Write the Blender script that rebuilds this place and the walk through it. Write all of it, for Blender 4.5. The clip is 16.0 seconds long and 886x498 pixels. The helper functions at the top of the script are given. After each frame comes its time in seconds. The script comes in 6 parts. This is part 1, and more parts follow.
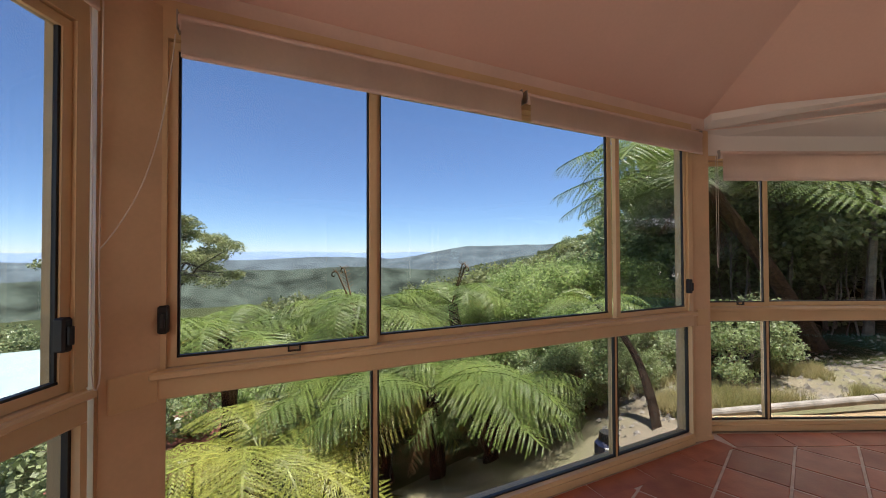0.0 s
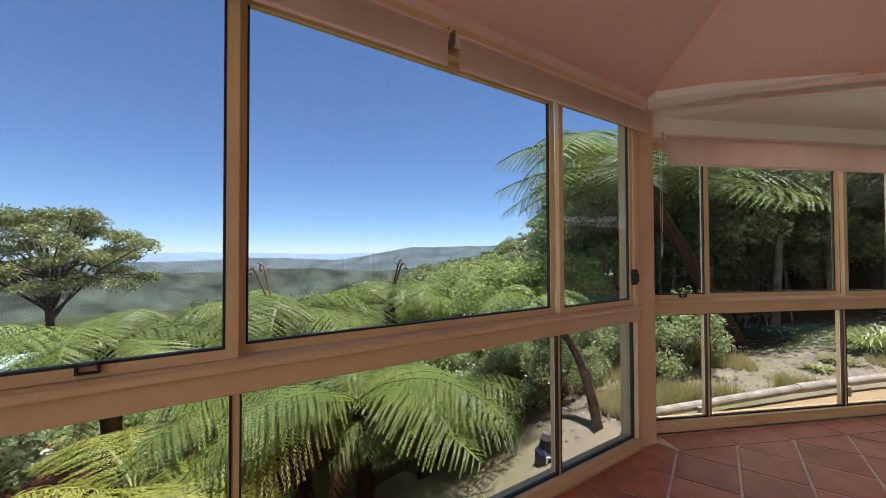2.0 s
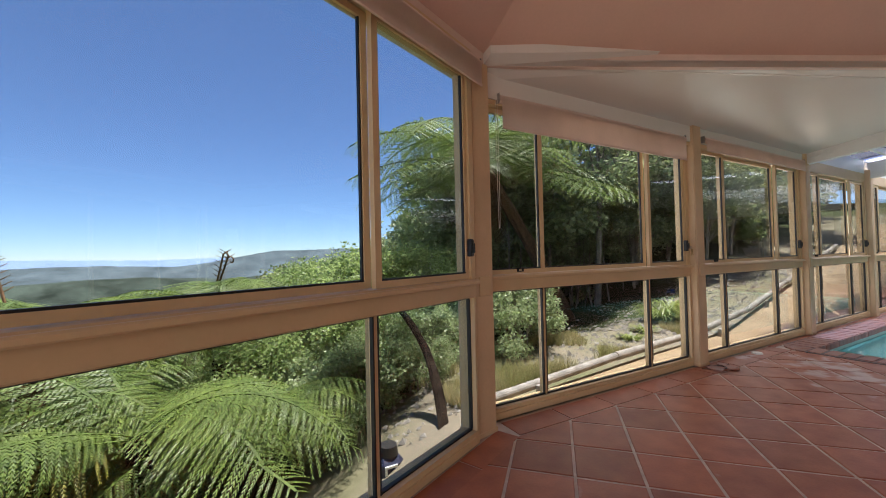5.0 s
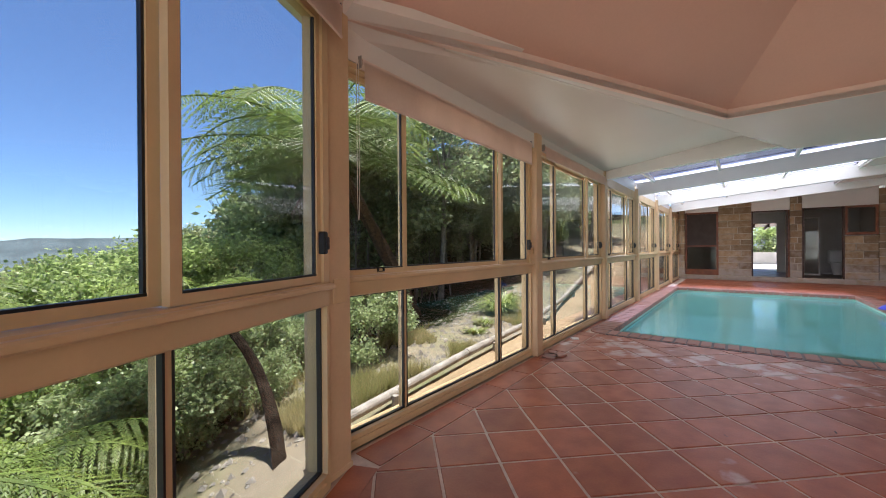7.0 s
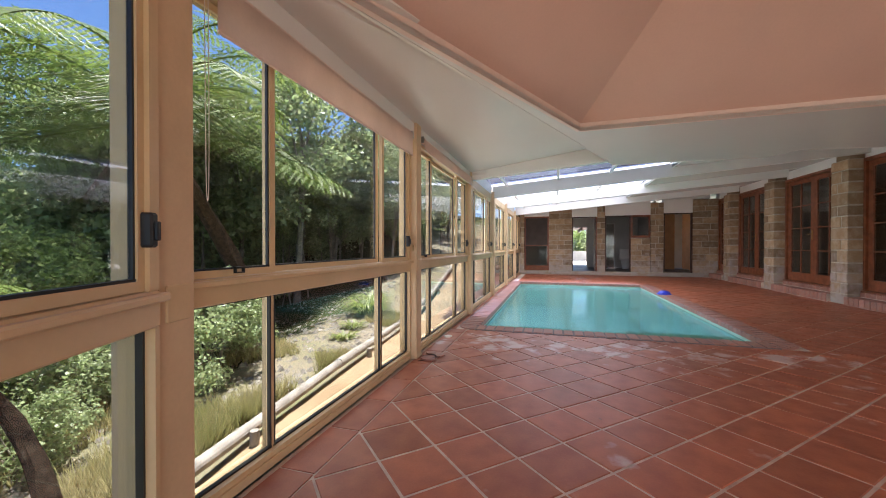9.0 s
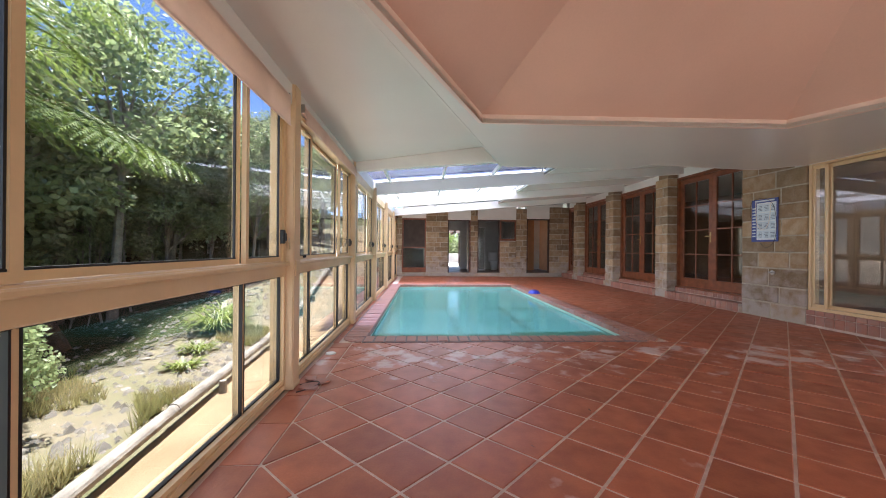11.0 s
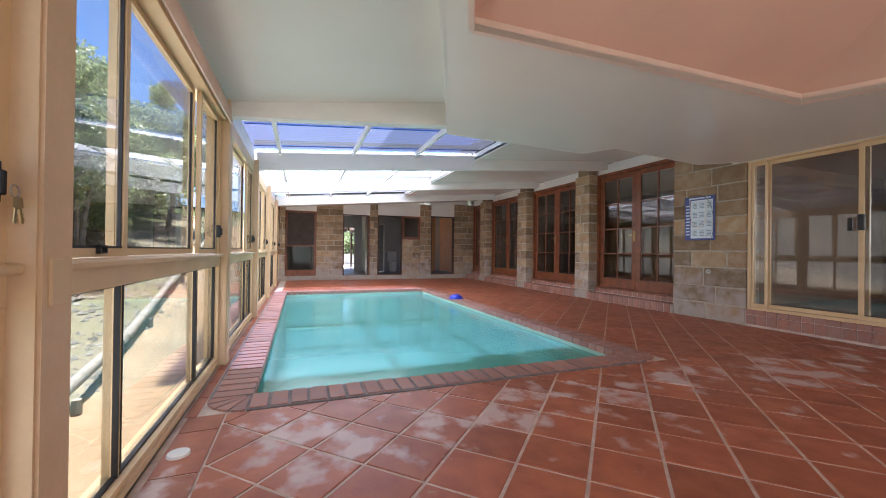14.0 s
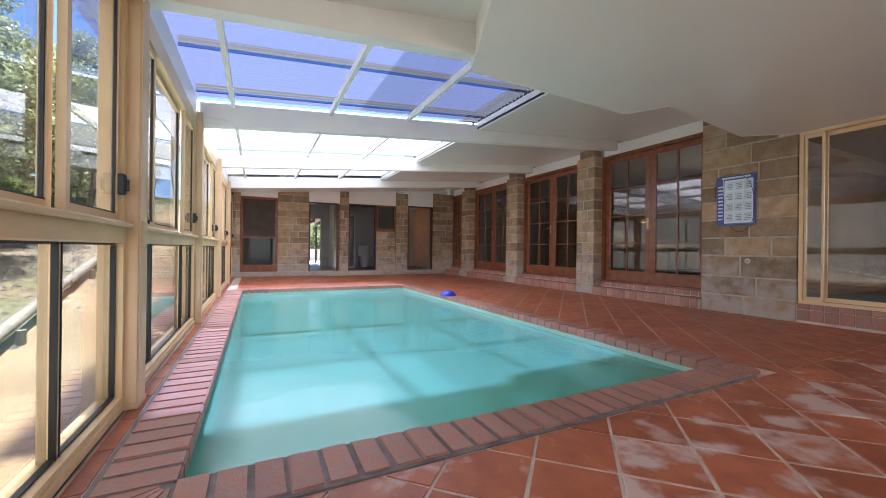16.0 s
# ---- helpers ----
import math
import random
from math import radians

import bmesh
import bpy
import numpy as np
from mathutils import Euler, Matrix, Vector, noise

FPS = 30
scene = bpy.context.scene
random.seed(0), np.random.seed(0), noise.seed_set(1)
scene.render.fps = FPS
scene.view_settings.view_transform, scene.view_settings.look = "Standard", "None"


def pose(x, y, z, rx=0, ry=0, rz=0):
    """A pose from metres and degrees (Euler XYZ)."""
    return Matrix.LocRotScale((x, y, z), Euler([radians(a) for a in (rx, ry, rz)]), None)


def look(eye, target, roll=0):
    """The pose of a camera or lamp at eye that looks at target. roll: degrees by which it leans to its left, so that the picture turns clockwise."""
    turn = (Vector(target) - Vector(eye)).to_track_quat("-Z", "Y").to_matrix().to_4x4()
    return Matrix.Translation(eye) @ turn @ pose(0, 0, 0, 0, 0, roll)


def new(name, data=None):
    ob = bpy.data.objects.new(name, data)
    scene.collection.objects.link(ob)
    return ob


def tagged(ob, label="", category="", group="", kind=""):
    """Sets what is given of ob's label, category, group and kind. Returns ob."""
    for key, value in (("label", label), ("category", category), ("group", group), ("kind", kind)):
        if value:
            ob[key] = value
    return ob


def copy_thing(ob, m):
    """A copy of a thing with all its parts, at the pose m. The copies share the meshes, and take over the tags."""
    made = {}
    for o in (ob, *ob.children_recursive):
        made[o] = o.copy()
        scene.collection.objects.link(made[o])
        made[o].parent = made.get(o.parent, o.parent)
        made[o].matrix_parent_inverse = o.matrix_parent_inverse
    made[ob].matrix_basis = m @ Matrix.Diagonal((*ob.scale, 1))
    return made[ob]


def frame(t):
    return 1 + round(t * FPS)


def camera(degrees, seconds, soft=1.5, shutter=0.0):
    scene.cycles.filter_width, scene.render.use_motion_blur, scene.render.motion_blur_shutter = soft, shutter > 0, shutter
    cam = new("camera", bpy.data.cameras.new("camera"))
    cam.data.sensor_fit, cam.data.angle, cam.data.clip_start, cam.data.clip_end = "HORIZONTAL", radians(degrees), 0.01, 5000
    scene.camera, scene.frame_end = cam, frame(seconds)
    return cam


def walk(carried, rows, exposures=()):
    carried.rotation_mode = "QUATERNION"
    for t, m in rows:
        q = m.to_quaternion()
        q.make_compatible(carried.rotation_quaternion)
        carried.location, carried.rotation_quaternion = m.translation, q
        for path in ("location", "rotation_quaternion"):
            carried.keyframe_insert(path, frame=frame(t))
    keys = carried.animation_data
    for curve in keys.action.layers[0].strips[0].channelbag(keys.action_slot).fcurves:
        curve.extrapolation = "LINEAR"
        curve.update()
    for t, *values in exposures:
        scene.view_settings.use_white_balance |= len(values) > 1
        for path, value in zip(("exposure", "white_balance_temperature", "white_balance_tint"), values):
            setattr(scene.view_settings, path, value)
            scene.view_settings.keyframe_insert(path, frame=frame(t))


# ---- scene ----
cam = camera(99.1, 16.0, soft=1.0)
PATH = [
    (0, (0.637, 0.179, 1.348), (0.663, 2.179, 1.379), -0.2),
    (0.5, (0.665, 0.316, 1.347), (0.754, 2.314, 1.38), -0.2),
    (1, (0.72, 0.422, 1.334), (0.874, 2.416, 1.363), -0.1),
    (1.5, (0.77, 0.504, 1.301), (0.994, 2.491, 1.325), -0.1),
    (2, (0.811, 0.614, 1.263), (1.123, 2.589, 1.299), -0.2),
    (2.5, (0.886, 0.701, 1.225), (1.29, 2.66, 1.256), -0.2),
    (3, (0.953, 0.784, 1.191), (1.465, 2.717, 1.211), -0.4),
    (3.5, (1.035, 0.843, 1.147), (1.651, 2.746, 1.159), -0.4),
    (6, (1.339, 1.177, 1.068), (2.599, 2.729, 1.103), -1.6),
    (6.5, (1.365, 1.278, 1.083), (2.803, 2.668, 1.091), -1.0),
    (7, (1.427, 1.383, 1.093), (2.999, 2.619, 1.088), -0.4),
    (7.5, (1.477, 1.461, 1.078), (3.156, 2.548, 1.072), -0.4),
    (8, (1.519, 1.536, 1.086), (3.288, 2.469, 1.081), -0.3),
    (8.5, (1.562, 1.628, 1.081), (3.411, 2.39, 1.062), -0.0),
    (9, (1.618, 1.724, 1.074), (3.536, 2.291, 1.059), 0.0),
    (9.5, (1.69, 1.818, 1.06), (3.657, 2.183, 1.053), -0.1),
    (10, (1.8, 1.894, 1.048), (3.791, 2.082, 1.041), 0.2),
    (12.5, (2.919, 2.221, 1.032), (4.870, 1.78, 1.039), 0.5),
    (13, (3.204, 2.287, 1.011), (5.130, 1.748, 1.013), 0.7),
    (13.5, (3.516, 2.373, 1.0), (5.415, 1.745, 1.003), 0.7),
    (14, (3.814, 2.408, 0.979), (5.685, 1.702, 0.991), 0.7),
    (14.5, (4.128, 2.426, 0.957), (5.973, 1.653, 0.963), 0.8),
    (15, (4.452, 2.433, 0.931), (6.277, 1.614, 0.949), 0.8),
    (15.5, (4.759, 2.452, 0.895), (6.567, 1.598, 0.906), 0.6),
    (16, (5.043, 2.451, 0.824), (6.837, 1.567, 0.826), 0.7),
]
EXPOSURES = [(0.0, 1.87, 6500, 16), (3.5, 1.82, 6300, 15), (7.0, 2.14, 6350, 15), (10.0, 2.55, 6250, 15), (12.5, 2.67, 6080, 15), (16.0, 2.62, 6200, 15)]
walk(cam, [(t, look(eye, target, roll)) for t, eye, target, roll in PATH], EXPOSURES)

# ---- world, sun ----
world = bpy.data.worlds.new("sky")
scene.world = world
world.use_nodes = True
wn = world.node_tree.nodes
sky = wn.new("ShaderNodeTexSky")
sky.sky_type, sky.sun_disc = "NISHITA", False
SUN_ELEVATION, SUN_HEADING = 80.0, 75.0      # degrees; heading from +y towards +x
sky.sun_elevation, sky.sun_rotation = radians(SUN_ELEVATION), radians(SUN_HEADING)
sky.altitude, sky.air_density, sky.dust_density, sky.ozone_density = 2200, 1.0, 0.0, 9.0
wn["Background"].inputs["Strength"].default_value = 0.075
world.node_tree.links.new(sky.outputs["Color"], wn["Background"].inputs["Color"])
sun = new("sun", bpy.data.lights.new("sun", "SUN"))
# disc wider than the true sun, to soften batten shadows on the water
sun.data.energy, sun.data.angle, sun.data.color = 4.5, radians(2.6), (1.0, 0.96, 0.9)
sx, sy, sz = (math.cos(radians(SUN_ELEVATION)) * math.sin(radians(SUN_HEADING)),
              math.cos(radians(SUN_ELEVATION)) * math.cos(radians(SUN_HEADING)), math.sin(radians(SUN_ELEVATION)))
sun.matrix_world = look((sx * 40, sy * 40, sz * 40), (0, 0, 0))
# added fill lamp for sky light through the side windows behind the walk's start
west = new("window_light", bpy.data.lights.new("window_light", "AREA"))
west.data.shape, west.data.size, west.data.size_y, west.data.energy, west.data.color = "RECTANGLE", 4.2, 1.85, 22.0, (1.0, 0.94, 0.86)
# added fill lamp outside the garden window wall, standing in for sky light
east = new("garden_fill", bpy.data.lights.new("garden_fill", "AREA"))
east.data.shape, east.data.size, east.data.size_y, east.data.energy, east.data.color = "RECTANGLE", 13.6, 1.85, 29.0, (1.0, 0.97, 0.92)
east.matrix_world = look((9.8, 3.2, 1.1), (9.8, 0, 1.1))
# added fill lamps in assumed back openings of the house rooms
for lx, lw, watts in ((3.4, 3.6, 26.0), (8.6, 1.5, 8.0)):
    lamp = new("room_fill", bpy.data.lights.new("room_fill", "AREA"))
    lamp.data.shape, lamp.data.size, lamp.data.size_y, lamp.data.energy = "RECTANGLE", lw, 1.2, watts
    lamp.matrix_world = look((lx, -8.05, 1.62), (lx, -4, 1.4))
# added fill lamps just under two skylight sheets, brightening pool and house wall
for lx in (11.02, 13.4):
    lamp = new("skylight_fill", bpy.data.lights.new("skylight_fill", "AREA"))
    lamp.data.shape, lamp.data.size, lamp.data.size_y, lamp.data.energy, lamp.data.color = "RECTANGLE", 2.1, 3.2, 7.5, (1.0, 0.97, 0.94)
    lamp.matrix_world = look((lx, 1.27, 2.553), (lx, 1.27 - 0.085 * 2, 0.553))
west.matrix_world = look((-0.57, -1.15, 1.1), (5, -1.15, 1.1))

# ---- materials ----


def material(name, colour, rough=0.6, metal=0.0, vary=0.12, scale=4.0, fine=60.0, bump=0.15, bump_scale=80.0, piece=0.0, second=None, patch=0.5, spec=0.5, sheen=0.3):
    """A painted, mineral or wooden surface: broad stains, fine grain, a little relief and a tint of its own for each piece."""
    m = bpy.data.materials.new(name)
    m.use_nodes = True
    nt = m.node_tree
    n, l = nt.nodes, nt.links
    b = n["Principled BSDF"]
    b.inputs["Metallic"].default_value = metal
    b.inputs["Specular IOR Level"].default_value = spec
    at = n.new("ShaderNodeNewGeometry")
    broad = n.new("ShaderNodeTexNoise")
    broad.inputs["Scale"].default_value, broad.inputs["Detail"].default_value = scale, 5
    grain = n.new("ShaderNodeTexNoise")
    grain.inputs["Scale"].default_value, grain.inputs["Detail"].default_value = fine, 3
    for tex in (broad, grain):
        l.new(at.outputs["Position"], tex.inputs["Vector"])
    c2 = second or tuple(c * (1 - 2.2 * vary) for c in colour)
    mix = n.new("ShaderNodeMix")
    mix.data_type = "RGBA"
    mix.inputs[6].default_value, mix.inputs[7].default_value = (*colour, 1), (*c2, 1)
    ramp = n.new("ShaderNodeMapRange")
    ramp.inputs[1].default_value, ramp.inputs[2].default_value = patch - 0.15, patch + 0.2
    l.new(broad.outputs["Fac"], ramp.inputs[0])
    l.new(ramp.outputs[0], mix.inputs[0])
    hsv = n.new("ShaderNodeHueSaturation")
    l.new(mix.outputs[2], hsv.inputs["Color"])
    val = n.new("ShaderNodeMath")
    val.operation = "MULTIPLY_ADD"
    val.inputs[1].default_value, val.inputs[2].default_value = 2 * vary, 1 - vary
    l.new(grain.outputs["Fac"], val.inputs[0])
    if piece:
        info = n.new("ShaderNodeObjectInfo")
        isl = n.new("ShaderNodeMath")
        isl.operation = "ADD"
        l.new(info.outputs["Random"], isl.inputs[0])
        l.new(at.outputs["Random Per Island"], isl.inputs[1])
        fr = n.new("ShaderNodeMath")
        fr.operation = "FRACT"
        l.new(isl.outputs[0], fr.inputs[0])
        own = n.new("ShaderNodeMath")
        own.operation = "MULTIPLY_ADD"
        own.inputs[1].default_value, own.inputs[2].default_value = 2 * piece, -piece
        l.new(fr.outputs[0], own.inputs[0])
        both = n.new("ShaderNodeMath")
        both.operation = "ADD"
        l.new(val.outputs[0], both.inputs[0])
        l.new(own.outputs[0], both.inputs[1])
        val = both
    l.new(val.outputs[0], hsv.inputs["Value"])
    l.new(hsv.outputs["Color"], b.inputs["Base Color"])
    rg = n.new("ShaderNodeMath")
    rg.operation = "MULTIPLY_ADD"
    rg.inputs[1].default_value, rg.inputs[2].default_value = sheen, rough - sheen / 2
    l.new(broad.outputs["Fac"], rg.inputs[0])
    l.new(rg.outputs[0], b.inputs["Roughness"])
    if bump:
        tex = n.new("ShaderNodeTexNoise")
        tex.inputs["Scale"].default_value, tex.inputs["Detail"].default_value = bump_scale, 4
        l.new(at.outputs["Position"], tex.inputs["Vector"])
        bp = n.new("ShaderNodeBump")
        bp.inputs["Strength"].default_value, bp.inputs["Distance"].default_value = bump, 0.01
        l.new(tex.outputs["Fac"], bp.inputs["Height"])
        l.new(bp.outputs["Normal"], b.inputs["Normal"])
    return m


def slant(n, l, least=0.035):
    """A node that gives the mirror's share of a smooth clear face."""
    lw, p, m = n.new("ShaderNodeLayerWeight"), n.new("ShaderNodeMath"), n.new("ShaderNodeMath")
    p.operation, m.operation = "POWER", "MULTIPLY_ADD"
    p.inputs[1].default_value = 5.0
    m.inputs[1].default_value, m.inputs[2].default_value = 1 - least, least
    lw.inputs["Blend"].default_value = 0.5
    l.new(lw.outputs["Facing"], p.inputs[0])
    l.new(p.outputs[0], m.inputs[0])
    return m


def glass(name, tint=(1, 1, 1), rough=0.0, least=0.035):
    """Clear pane: mostly clear, with a mirror's share that grows at a slant."""
    m = bpy.data.materials.new(name)
    m.use_nodes = True
    n, l = m.node_tree.nodes, m.node_tree.links
    n.remove(n["Principled BSDF"])
    clear, gloss, mix, fr = n.new("ShaderNodeBsdfTransparent"), n.new("ShaderNodeBsdfGlossy"), n.new("ShaderNodeMixShader"), slant(n, l, least)
    clear.inputs["Color"].default_value = (*tint, 1)
    gloss.inputs["Roughness"].default_value = rough
    l.new(fr.outputs[0], mix.inputs[0])
    l.new(clear.outputs[0], mix.inputs[1])
    l.new(gloss.outputs[0], mix.inputs[2])
    l.new(mix.outputs[0], n["Material Output"].inputs["Surface"])
    return m


CREAM = material("cream_powder_coat", (0.66, 0.475, 0.26), 0.45, vary=0.04, bump=0.03)
POST = material("cream_post_paint", (0.66, 0.47, 0.28), 0.6, vary=0.06, bump=0.08, bump_scale=30)
WHITE = material("white_paint", (0.78, 0.77, 0.73), 0.45, vary=0.03, scale=2, bump=0.04, bump_scale=20)
CEILING = material("ceiling_paint", (0.76, 0.72, 0.65), 0.24, vary=0.02, scale=1.2, bump=0.10, bump_scale=2.6, sheen=0.03)
PINK = material("apricot_ceiling_paint", (0.74, 0.48, 0.37), 0.6, vary=0.04, scale=1.0, bump=0.05, bump_scale=12)
TRIM = material("apricot_batten_paint", (0.74, 0.57, 0.47), 0.55, vary=0.04, bump=0.05)
BLIND = material("blind_fabric", (0.72, 0.56, 0.47), 0.8, vary=0.05, bump=0.12, bump_scale=300)
BLACK = material("black_rubber", (0.012, 0.011, 0.011), 0.5, vary=0.1, bump=0.0)
TILE = material("terracotta_tile", (0.39, 0.125, 0.06), 0.42, vary=0.14, scale=7, fine=90, bump=0.1, bump_scale=60, piece=0.16, second=(0.29, 0.09, 0.05), spec=0.35)


def salt_bloom(m):
    """White salt left by splashed water on the tiles in front of the pool."""
    n, l = m.node_tree.nodes, m.node_tree.links
    b = n["Principled BSDF"]
    src = b.inputs["Base Color"].links[0].from_socket
    geo, sep, tex = n.new("ShaderNodeNewGeometry"), n.new("ShaderNodeSeparateXYZ"), n.new("ShaderNodeTexNoise")
    tex.inputs["Scale"].default_value, tex.inputs["Detail"].default_value = 4.5, 6
    l.new(geo.outputs["Position"], sep.inputs[0])
    l.new(geo.outputs["Position"], tex.inputs["Vector"])
    near, off, band, amount, mix = n.new("ShaderNodeMath"), n.new("ShaderNodeMath"), n.new("ShaderNodeMapRange"), n.new("ShaderNodeMapRange"), n.new("ShaderNodeMix")
    near.operation, off.operation = "SUBTRACT", "ABSOLUTE"
    near.inputs[1].default_value = 5.9
    l.new(sep.outputs["X"], near.inputs[0])
    l.new(near.outputs[0], off.inputs[0])
    band.inputs[1].default_value, band.inputs[2].default_value, band.inputs[3].default_value, band.inputs[4].default_value = 0.2, 0.95, 0.58, 0.78
    l.new(off.outputs[0], band.inputs[0])
    sub = n.new("ShaderNodeMath")
    sub.operation = "SUBTRACT"
    info, own = n.new("ShaderNodeObjectInfo"), n.new("ShaderNodeMath")
    own.operation = "MULTIPLY_ADD"
    own.inputs[1].default_value = 0.16
    l.new(info.outputs["Random"], own.inputs[0])
    l.new(tex.outputs["Fac"], own.inputs[2])
    l.new(own.outputs[0], sub.inputs[0])
    l.new(band.outputs[0], sub.inputs[1])
    amount.inputs[1].default_value, amount.inputs[2].default_value, amount.inputs[4].default_value = 0.0, 0.11, 0.72
    l.new(sub.outputs[0], amount.inputs[0])
    mix.data_type = "RGBA"
    mix.inputs[7].default_value = (0.62, 0.52, 0.49, 1)
    l.new(amount.outputs[0], mix.inputs[0])
    l.new(src, mix.inputs[6])
    l.new(mix.outputs[2], b.inputs["Base Color"])


salt_bloom(TILE)
GROUT = material("grout", (0.66, 0.53, 0.44), 0.85, vary=0.15, scale=9)
COPE = material("coping_brick", (0.36, 0.15, 0.10), 0.6, vary=0.16, scale=14, bump=0.2, piece=0.14, second=(0.31, 0.19, 0.16))
STONE = material("sandstone", (0.28, 0.185, 0.10), 0.85, vary=0.28, scale=7, fine=60, bump=0.7, bump_scale=35, piece=0.36, second=(0.38, 0.30, 0.21), patch=0.56)


def salt_rise(m, height):
    """Grey salt drawn up into the lowest courses by damp, with a ragged upper edge."""
    n, l = m.node_tree.nodes, m.node_tree.links
    b = n["Principled BSDF"]
    src = b.inputs["Base Color"].links[0].from_socket
    geo, sep, tex, info = n.new("ShaderNodeNewGeometry"), n.new("ShaderNodeSeparateXYZ"), n.new("ShaderNodeTexNoise"), n.new("ShaderNodeObjectInfo")
    tex.inputs["Scale"].default_value, tex.inputs["Detail"].default_value = 6.0, 6
    l.new(geo.outputs["Position"], sep.inputs[0])
    l.new(geo.outputs["Position"], tex.inputs["Vector"])
    up, own, amount, mix = n.new("ShaderNodeMath"), n.new("ShaderNodeMath"), n.new("ShaderNodeMapRange"), n.new("ShaderNodeMix")
    up.operation = own.operation = "MULTIPLY_ADD"
    up.inputs[1].default_value = -0.35 / height
    l.new(sep.outputs["Z"], up.inputs[0])
    l.new(tex.outputs["Fac"], up.inputs[2])
    own.inputs[1].default_value = 0.12
    l.new(info.outputs["Random"], own.inputs[0])
    l.new(up.outputs[0], own.inputs[2])
    amount.inputs[1].default_value, amount.inputs[2].default_value, amount.inputs[4].default_value = 0.22, 0.52, 0.75
    l.new(own.outputs[0], amount.inputs[0])
    mix.data_type = "RGBA"
    mix.inputs[7].default_value = (0.42, 0.37, 0.34, 1)
    l.new(amount.outputs[0], mix.inputs[0])
    l.new(src, mix.inputs[6])
    l.new(mix.outputs[2], b.inputs["Base Color"])


salt_rise(STONE, 0.8)
MORTAR = material("mortar", (0.47, 0.41, 0.32), 0.9, vary=0.12, scale=15, bump=0.3)
WOOD = material("red_hardwood", (0.23, 0.072, 0.028), 0.35, vary=0.2, scale=9, fine=50, bump=0.08)
DARKWOOD = material("dark_timber", (0.07, 0.03, 0.018), 0.45, vary=0.2, scale=9)
PLASTER = material("pale_plaster", (0.62, 0.60, 0.56), 0.8, vary=0.04)
ORANGE = material("peach_plaster", (0.66, 0.36, 0.18), 0.8, vary=0.05)
GLASS = glass("window_glass", (0.75, 0.76, 0.75))
DOORGLASS = glass("door_glass", (0.74, 0.72, 0.68), 0.0, 0.06)
POOLSHELL = material("pool_render", (0.40, 0.64, 0.55), 0.6, vary=0.05, scale=1.5)
LAWN = material("bank_earth", (0.20, 0.165, 0.115), 0.95, vary=0.2, scale=0.9, fine=14, bump=0.6, bump_scale=9, second=(0.13, 0.13, 0.06))
DARKMORTAR = material("stained_joint", (0.19, 0.15, 0.14), 0.7, vary=0.2, scale=10)
BRASS = material("aged_brass", (0.55, 0.40, 0.18), 0.35, 0.9, vary=0.1)
METAL = material("zinc_metal", (0.45, 0.44, 0.42), 0.4, 0.9, vary=0.1)
CHAIN = material("white_plastic_chain", (0.75, 0.66, 0.56), 0.5, vary=0.05, bump=0)
ROOMFLOOR = material("room_floor", (0.12, 0.075, 0.05), 0.4, vary=0.2, scale=3)
DARKGLASS = material("dark_glass", (0.01, 0.01, 0.012), 0.08, vary=0.02, bump=0)
SCREEN = material("brown_screen", (0.055, 0.04, 0.033), 0.8, vary=0.1, bump=0.2, bump_scale=300)
CHARTBLUE = material("chart_blue", (0.03, 0.06, 0.28), 0.35, vary=0.1)
CHARTWHITE = material("chart_white", (0.70, 0.76, 0.78), 0.35, vary=0.05)
CHARTPALE = material("chart_pale", (0.55, 0.66, 0.74), 0.35, vary=0.08)
CHARTINK = material("chart_ink", (0.12, 0.15, 0.2), 0.5, vary=0.05)
BLUE = material("blue_plastic", (0.02, 0.04, 0.45), 0.35, vary=0.08)
SAND = material("path_sand", (0.30, 0.22, 0.13), 0.95, vary=0.12, scale=2.2, fine=40, bump=0.5, bump_scale=90, second=(0.23, 0.16, 0.09))
LOGWOOD = material("weathered_log", (0.34, 0.31, 0.27), 0.85, vary=0.22, scale=8, bump=0.5, bump_scale=40)
GUMBARK = material("brown_gum_bark", (0.10, 0.085, 0.07), 0.9, vary=0.3, scale=3, bump=0.6, bump_scale=12, spec=0.15)
RUBBLE = material("grey_rubble", (0.27, 0.245, 0.21), 0.9, vary=0.25, scale=6, piece=0.25)
BARK = material("grey_bark", (0.36, 0.32, 0.26), 0.9, vary=0.3, scale=6, bump=0.8, bump_scale=25)
FERNBARK = material("fern_trunk", (0.030, 0.021, 0.014), 0.95, vary=0.35, scale=14, bump=1.0, bump_scale=30, spec=0.08)
SKIRT = material("dead_frond", (0.19, 0.10, 0.04), 0.9, vary=0.3, scale=6)
MINTROOF = material("mint_roof", (0.36, 0.47, 0.43), 0.5, vary=0.04, scale=1)
REDROOF = material("red_roof", (0.20, 0.06, 0.045), 0.6, vary=0.15, scale=3)
# aerial haze is painted into these colours: paler and bluer with distance
HAZED_HILLS = [material("hill_far", (0.20, 0.28, 0.40), 1.0, vary=0.06, scale=0.004, fine=0.02, bump=0, spec=0), material("hill_mid", (0.11, 0.142, 0.155), 1.0, vary=0.2, scale=0.008, fine=0.03, bump=0, spec=0),
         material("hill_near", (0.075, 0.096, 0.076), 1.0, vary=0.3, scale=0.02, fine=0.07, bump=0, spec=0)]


WOODED = material("wooded_floor", (0.07, 0.085, 0.04), 1.0, vary=0.3, scale=0.25, fine=3, bump=1.0, bump_scale=1.5, spec=0)


